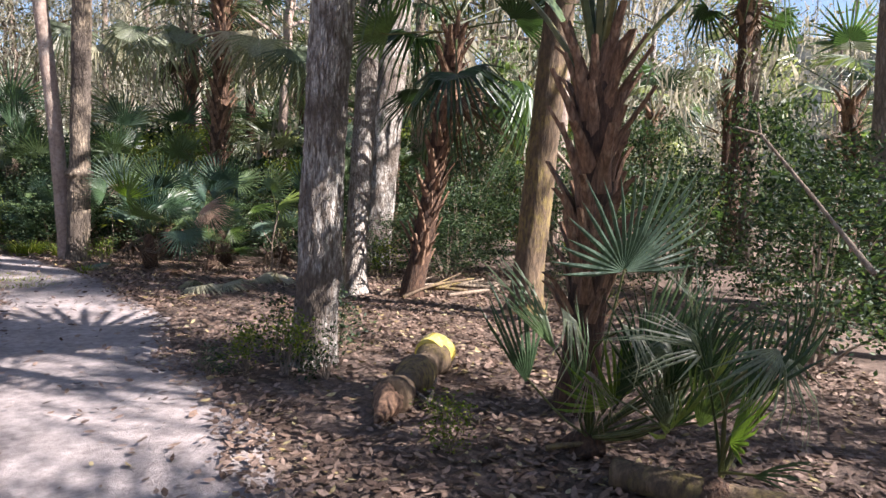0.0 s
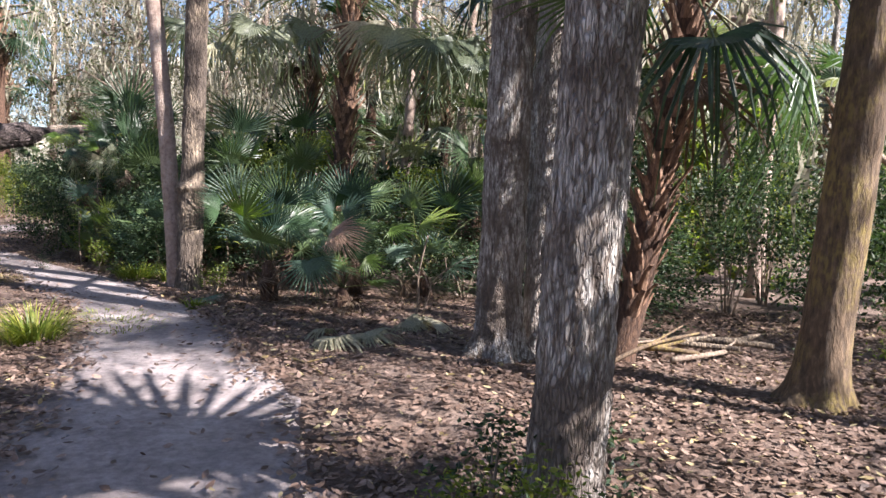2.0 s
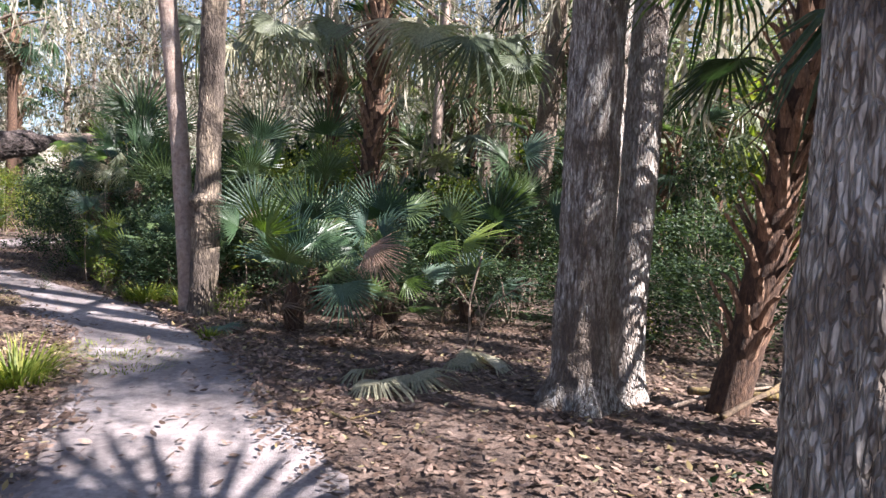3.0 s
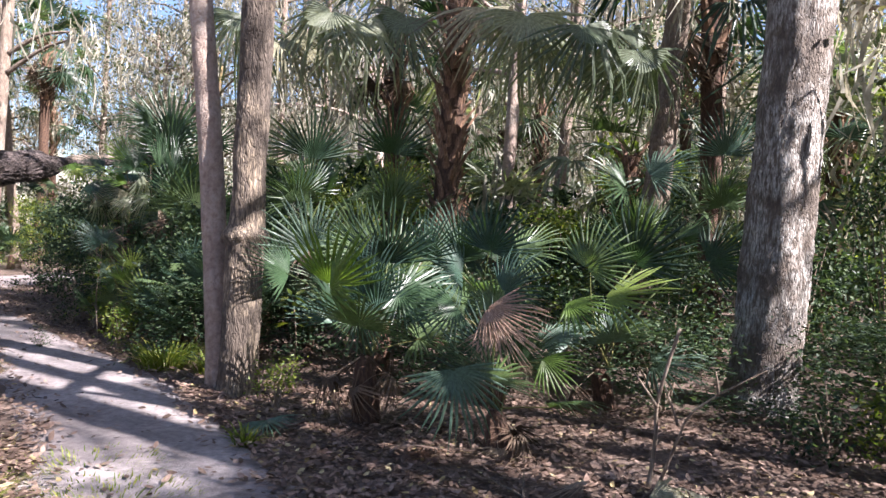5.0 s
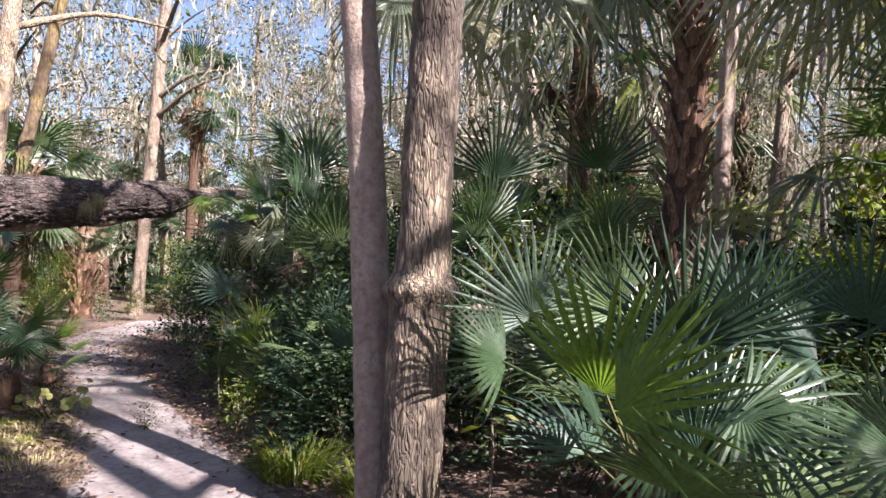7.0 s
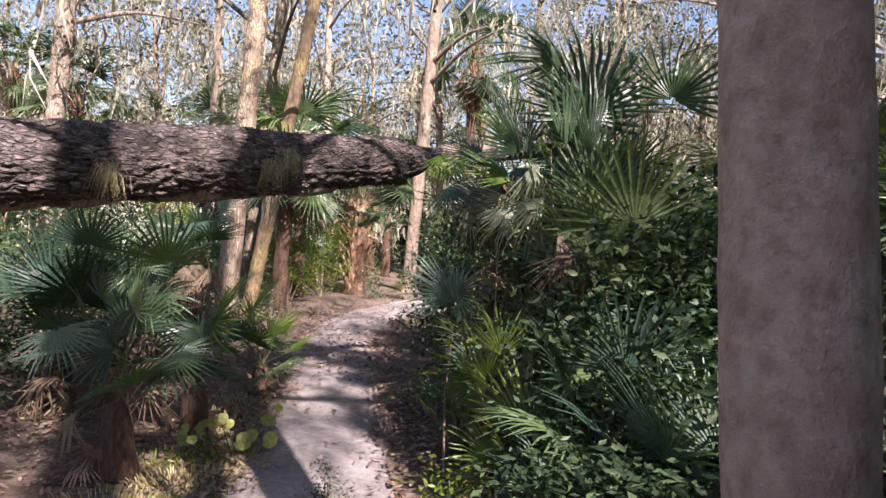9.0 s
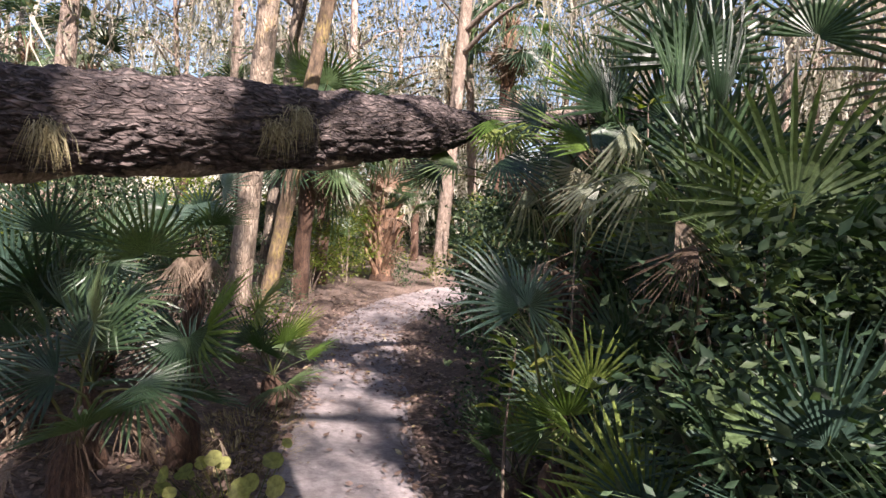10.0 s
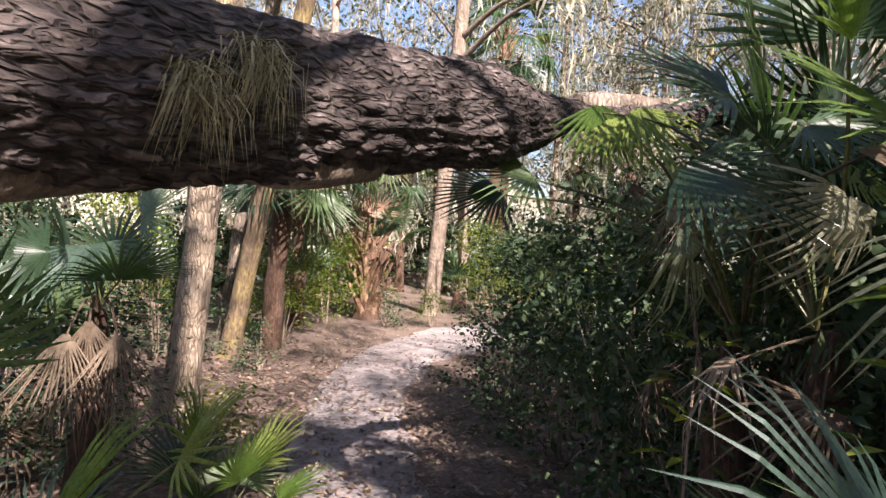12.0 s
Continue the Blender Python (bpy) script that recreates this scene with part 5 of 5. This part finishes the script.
def leaf_litter():
    rng = np.random.default_rng(11)
    for name, mat, count, size, trail_share, lab in (("leaf_litter", LITTER, 100000, 0.058, 0.045, "brown fallen oak leaves covering the ground"), ("straw_litter", STRAW, 6000, 0.055, 0.008, "pale dry scraps of palm among the fallen leaves")):
        pts = []
        while len(pts) < count:
            x, y = (rng.uniform(-6.5, 3.5), rng.uniform(1.2, 11.5)) if rng.uniform() < 0.68 else late(rng)
            g = trail_gap(x, y)
            edge = 0.9 + 0.22 * noise.noise((x * 0.8, y * 0.8, 2)) + 0.22 * noise.noise((x * 3.1, y * 3.1, 6))
            if g < edge and rng.uniform() > trail_share + (0.5 if y > 14.3 else 0) + 0.7 * max(0, g / edge - 0.62):
                continue
            if noise.noise((x * 0.7, y * 0.7, 9)) < -0.25 and rng.uniform() < 0.5:
                continue
            pts.append((x, y, ground_z(x, y) + (0.036 if g < 1.5 else 0.012) + rng.uniform(0, 0.012)))
        v, f = flat_leaves(rng, pts, size)
        tagged(new(name, fast_mesh(name, v, f, mat)), lab, "leaf litter", "", "stuff")


leaf_litter()

palmetto((-7.95, 13.0), "low saw palmetto with spiky fans in the shrubs", 11, 0.4, 0.25, ("green", "blue", "lime"), 3, 71)
palmetto((-7.1, 12.55), "low saw palmetto with shaded fans", 10, 0.42, 0.25, ("green", "blue"), 3, 72)
palmetto((-8.7, 14.0), "saw palmetto with dark fans among the shrubs", 12, 0.5, 0.6, ("green",), 4, 73)
for i, (x, y, h) in enumerate(((-7.25, 13.1, 1.7), (-6.6, 12.75, 1.3), (-7.7, 13.4, 1.9), (-6.9, 13.6, 1.9))):
    shrub((x, y), "open shrub with thin stems and dark leaves", "kl"[i % 2], 0.8, 1.9, 2600, 0.062, SHRUB_LEAF, 540 + i % 2, (1, 1, h / 1.9), i * 80.0)
palmetto((-7.45, 12.95), "saw palmetto with dark fans in the shrubs", 12, 0.5, 0.7, ("green", "green", "blue"), 4, 81)
palmetto((-6.75, 12.7), "saw palmetto with shaded fans in the shrubs", 11, 0.5, 0.5, ("green", "blue"), 3, 82)
palmetto((-7.9, 13.7), "tall saw palmetto with dark fans", 12, 0.55, 1.3, ("green",), 6, 83)
palmetto((-9.3, 13.7), "low saw palmetto beneath the fallen trunk", 8, 0.35, 0.15, ("green", "lime"), 4, 74)
palmetto((-11.6, 13.3), "saw palmetto with bright fans beside the trail", 9, 0.4, 0.3, ("lime", "green"), 4, 75)
palmetto((-13.2, 12.4), "saw palmetto with dark fans", 12, 0.55, 0.8, ("green", "blue"), 6, 76)
palmetto((-12.0, 11.6), "saw palmetto with blue-green fans", 12, 0.55, 0.5, ("blue", "green"), 3, 77)
palmetto((-4.7, 12.1), "saw palmetto with dark green fans", 12, 0.6, 0.6, ("green",), 2, 78)
palmetto((-3.7, 12.9), "saw palmetto with dark green fans", 12, 0.6, 0.8, ("green", "blue"), 2, 79)
palmetto((-6.6, 13.1), "saw palmetto with spiky fans in the shrubs", 10, 0.5, 0.7, ("green", "blue"), 2, 80)

# grass and weeds
tuft("grass_tuft", (-5.35, 7.6), "bright green grass tuft at the trail's edge", "grass", 260, 0.42, 0.35, GRASS, 1)
tuft("grass_tuft", (-6.95, 11.75), "bright green grass tuft by the paired trunks", "grass", 300, 0.36, 0.45, GRASS, 2)
tuft("grass_tuft", (-6.3, 11.6), "green grass at the foot of the trunks", "grass", 160, 0.28, 0.3, GRASS, 3)
tuft("grass_tuft", (-4.9, 9.6), "small tuft of green grass in the leaves", "grass", 60, 0.18, 0.15, GRASS, 4)
for i, (x, y) in enumerate(((-9.9, 12.0), (-9.6, 11.7), (-10.4, 12.3), (-9.2, 11.4), (-9.0, 11.0), (-9.5, 11.2), (-10.1, 11.7), (-10.8, 12.6), (-5.8, 7.6), (-5.0, 8.4), (-11.2, 12.9), (-5.9, 8.3), (-5.5, 8.8), (-6.4, 8.8), (-8.6, 10.9))):
    tuft("dry_grass", (x, y), "yellowed dry grass at the trail's edge", "grass", 500, 0.085, 0.75, STRAW if i % 3 else GRASS, 20 + i, 0.004)
for i, (x, y, s) in enumerate(((-1.15, 5.0, 0.4), (-1.0, 4.65, 0.35), (-0.7, 4.6, 0.3), (-1.25, 4.6, 0.3), (-0.75, 5.6, 0.4), (0.1, 3.3, 0.25), (-1.5, 4.5, 0.2), (2.0, 8.0, 0.35), (1.7, 8.6, 0.3), (-5.1, 10.5, 0.35), (-0.9, 10.6, 0.5), (-0.6, 10.2, 0.45), (-9.0, 12.3, 0.2), (-8.0, 12.4, 0.4), (-7.5, 12.3, 0.35), (-9.6, 14.0, 0.45), (-10.3, 14.4, 0.4), (-13.0, 13.9, 0.5), (-16.2, 16.0, 0.5), (-18.6, 21.2, 0.6), (-18.9, 20.2, 0.6))):
    shrub((x, y), "small green weed in the leaf litter", "hj"[i % 2], 0.35, 0.8, 300, 0.06, LIGHT_LEAF if i % 2 else SHRUB_LEAF, 700 + i % 2, (s * 1.6, s * 1.6, s * 1.5), i * 51.0, "weeds")


def leaf_plate(name, place, label, radius, turn):
    """A broad round leaf of the vine, slightly cupped."""
    bm = bmesh.new()
    c = bm.verts.new((0, 0, 0))
    ring = [bm.verts.new((math.cos(a) * radius * (1 - 0.25 * math.exp(-((a - math.pi) / 0.35) ** 2)), math.sin(a) * radius, 0.12 * radius + 0.08 * radius * math.sin(2 * a))) for a in [2 * math.pi * k / 14 for k in range(14)]]
    for a, b in zip(ring, ring[1:] + ring[:1]):
        bm.faces.new((c, a, b))
    me = bpy.data.meshes.new(name)
    bm.to_mesh(me)
    bm.free()
    me.materials.append(YELLOW)
    ob = new(name, me)
    ob.matrix_basis = pose(*place, *turn)
    return ob


vine = thing("vine", (-10.05, 12.3, ground_z(-10.05, 12.3)), "low vine with round yellow-green leaves at the trail's edge", "vine")
rng = random.Random(4)
for i in range(13):
    h = rng.uniform(0.06, 0.33)
    x, y = rng.uniform(-0.35, 0.12), rng.uniform(-0.5, 0.3)
    sv, sf = tube([(x * 0.5, y * 0.5, 0), (x * 0.8, y * 0.8, h * 0.6), (x, y, h)], [0.005, 0.004, 0.002], 4)
    link_mesh("stalk", sv, sf, STALK, vine)
    lf = leaf_plate("leaf", (x, y, h), "", rng.uniform(0.035, 0.07), (rng.uniform(20, 70), rng.uniform(-20, 20), rng.uniform(20, 80)))
    lf.parent = vine


def stick(name, points, radius, label, category, mat=None, twigs=(), group=""):
    base = Vector(points[0])
    ob = thing(name, tuple(base), label, category, group)
    n = 14
    v, f = tube(smooth_path([tuple(Vector(p) - base) for p in points], n), [radius * (1 - 0.5 * k / n) for k in range(n)], 9, 0.25, int(abs(base.x * 100)))
    link_mesh("stem", v, f, mat or WOOD, ob, "", True)
    for t in twigs:
        v, f = tube(smooth_path([tuple(Vector(p) - base) for p in t], 8), [radius * 0.7 * (1 - 0.09 * k) for k in range(8)], 6, 0.2, 3)
        link_mesh("twig", v, f, mat or WOOD, ob, "", True)
    return ob


stick("dead_sapling", [(-2.25, 9.55, 0), (-2.22, 9.55, 0.3), (-2.22, 9.5, 0.55), (-2.12, 9.45, 0.98)], 0.015, "bare pale forked sapling rising from the leaves", "sapling", WOOD,
      ([(-2.2, 9.55, 0.0), (-2.1, 9.5, 0.32), (-2.05, 9.45, 0.48), (-1.9, 9.42, 0.62), (-1.65, 9.4, 0.78)], [(-1.9, 9.42, 0.62), (-1.92, 9.42, 0.75)], [(-2.22, 9.5, 0.5), (-2.36, 9.48, 0.7)], [(-2.1, 9.5, 0.4), (-2.18, 9.5, 0.62)]))
for k, (a, b, r) in enumerate((((-0.4, 8.6, 0.06), (0.5, 8.3, 0.1), 0.05), ((0.0, 8.9, 0.05), (0.9, 8.5, 0.12), 0.06), ((0.25, 8.2, 0.05), (1.0, 8.9, 0.05), 0.04), ((-0.3, 8.0, 0.04), (0.6, 8.75, 0.2), 0.035), ((0.4, 9.1, 0.05), (1.3, 8.8, 0.1), 0.07), ((-0.6, 8.2, 0.03), (0.2, 8.5, 0.16), 0.025),
                               ((-3.1, 7.6, 0.03), (-2.55, 7.1, 0.03), 0.018), ((0.3, 3.7, 0.03), (-0.1, 4.3, 0.04), 0.03), ((1.5, 6.2, 0.03), (2.3, 6.6, 0.04), 0.035), ((0.6, 3.3, 0.04), (1.2, 3.5, 0.03), 0.025), ((-2.9, 8.9, 0.03), (-3.2, 9.3, 0.05), 0.015))):
    m = ((a[0] + b[0]) / 2 + 0.09 * (-1) ** k, (a[1] + b[1]) / 2 - 0.12, (a[2] + b[2]) / 2 + 0.04)
    stick("dead_branch", [a, m, b], r * 0.7, "weathered dead branch lying in the leaf litter", "branch", (BROWN, MOTTLED, WOOD)[k % 3], ([m, ((m[0] + b[0]) / 2 + 0.1, (m[1] + b[1]) / 2 + 0.15, b[2] + 0.08)],), "dead branches")
stick("leaning_stalk", [(1.71, 2.56, 1.05), (1.61, 2.84, 1.34), (1.45, 3.02, 1.62)], 0.012, "long pale leaf stalk leaning in the palmetto", "stalk", WOOD, ([(1.45, 3.02, 1.62), (1.33, 3.02, 1.65)], [(1.45, 3.02, 1.62), (1.43, 3.02, 1.72)]))
stick("broken_branch", [(1.2, 7.6, 2.26), (1.29, 7.27, 1.86), (1.59, 7.17, 1.52)], 0.03, "broken pale branch hanging against the brown trunk", "branch", WOOD)
# short log with a yellow end
log = thing("short_log", (-0.02, 4.5, 0.09), "short rotten log with a yellow cut end in the leaves", "log")
v, f = tube(smooth_path([(-0.2, -0.6, -0.01), (-0.08, -0.2, 0.0), (0.06, 0.28, 0.02)], 40), [0.105 + 0.02 * math.sin(k * 0.35) + 0.02 * k / 40 for k in range(40)], 30, 0.12, 4, 0.05, 4)
link_mesh("bark", v, f, BROWN, log, "dark mossy rotten bark", True)
v, f = tube([(0.05, 0.26, 0.04), (0.075, 0.33, 0.055), (0.09, 0.38, 0.07), (0.095, 0.39, 0.075)], [0.126, 0.138, 0.14, 0.125], 24, 0.3, 9)
link_mesh("cut_end", v, f, CUT, log, "yellow painted cut end")
v, f = tube([(-0.19, -0.56, -0.01), (-0.22, -0.68, -0.02), (-0.25, -0.78, -0.04), (-0.27, -0.86, -0.06)], [0.112, 0.09, 0.06, 0.02], 18, 0.9, 14, 0.2, 4)
link_mesh("broken_end", v, f, BOOT, log, "rusty crumbling broken end", True)
v, f = tube(smooth_path([(0.85, 2.95, 0.06), (1.15, 2.75, 0.07), (1.6, 2.55, 0.06)], 24), [0.07] * 24, 20, 0.2, 8, 0.05, 4)
tagged(link_mesh("mossy_log", v, f, BROWN, None, "", True), "mossy yellow-brown log under the palmetto", "log")
# fallen fronds
for i, (x, y, turn, size, kind) in enumerate(((-2.55, 8.4, 200, 0.6, "pale"), (-2.75, 8.15, 150, 0.55, "pale"), (-2.35, 8.3, 280, 0.5, "dry"), (-2.9, 8.45, 90, 0.45, "pale"), (-2.3, 9.1, 250, 0.6, "pale"), (-2.6, 9.3, 120, 0.5, "dry"), (-2.0, 9.0, 300, 0.5, "pale"), (0.5, 4.2, 30, 0.45, "dry"), (1.9, 5.4, 80, 0.5, "dry"), (-3.6, 9.6, 40, 0.4, "rust"), (-10.3, 11.3, 300, 0.4, "rust"), (-4.9, 9.9, 200, 0.32, "blue"))):
    fr = new("fallen_frond", BLADES[kind][i % 2])
    fr.matrix_basis = pose(x, y, ground_z(x, y) + 0.09, 0, 0, turn) @ pose(0, 0, 0, -14, 12, 0) @ Matrix.Scale(size, 4)
    tagged(fr, "dry fan frond fallen on the leaf litter", "frond", "fallen fronds")
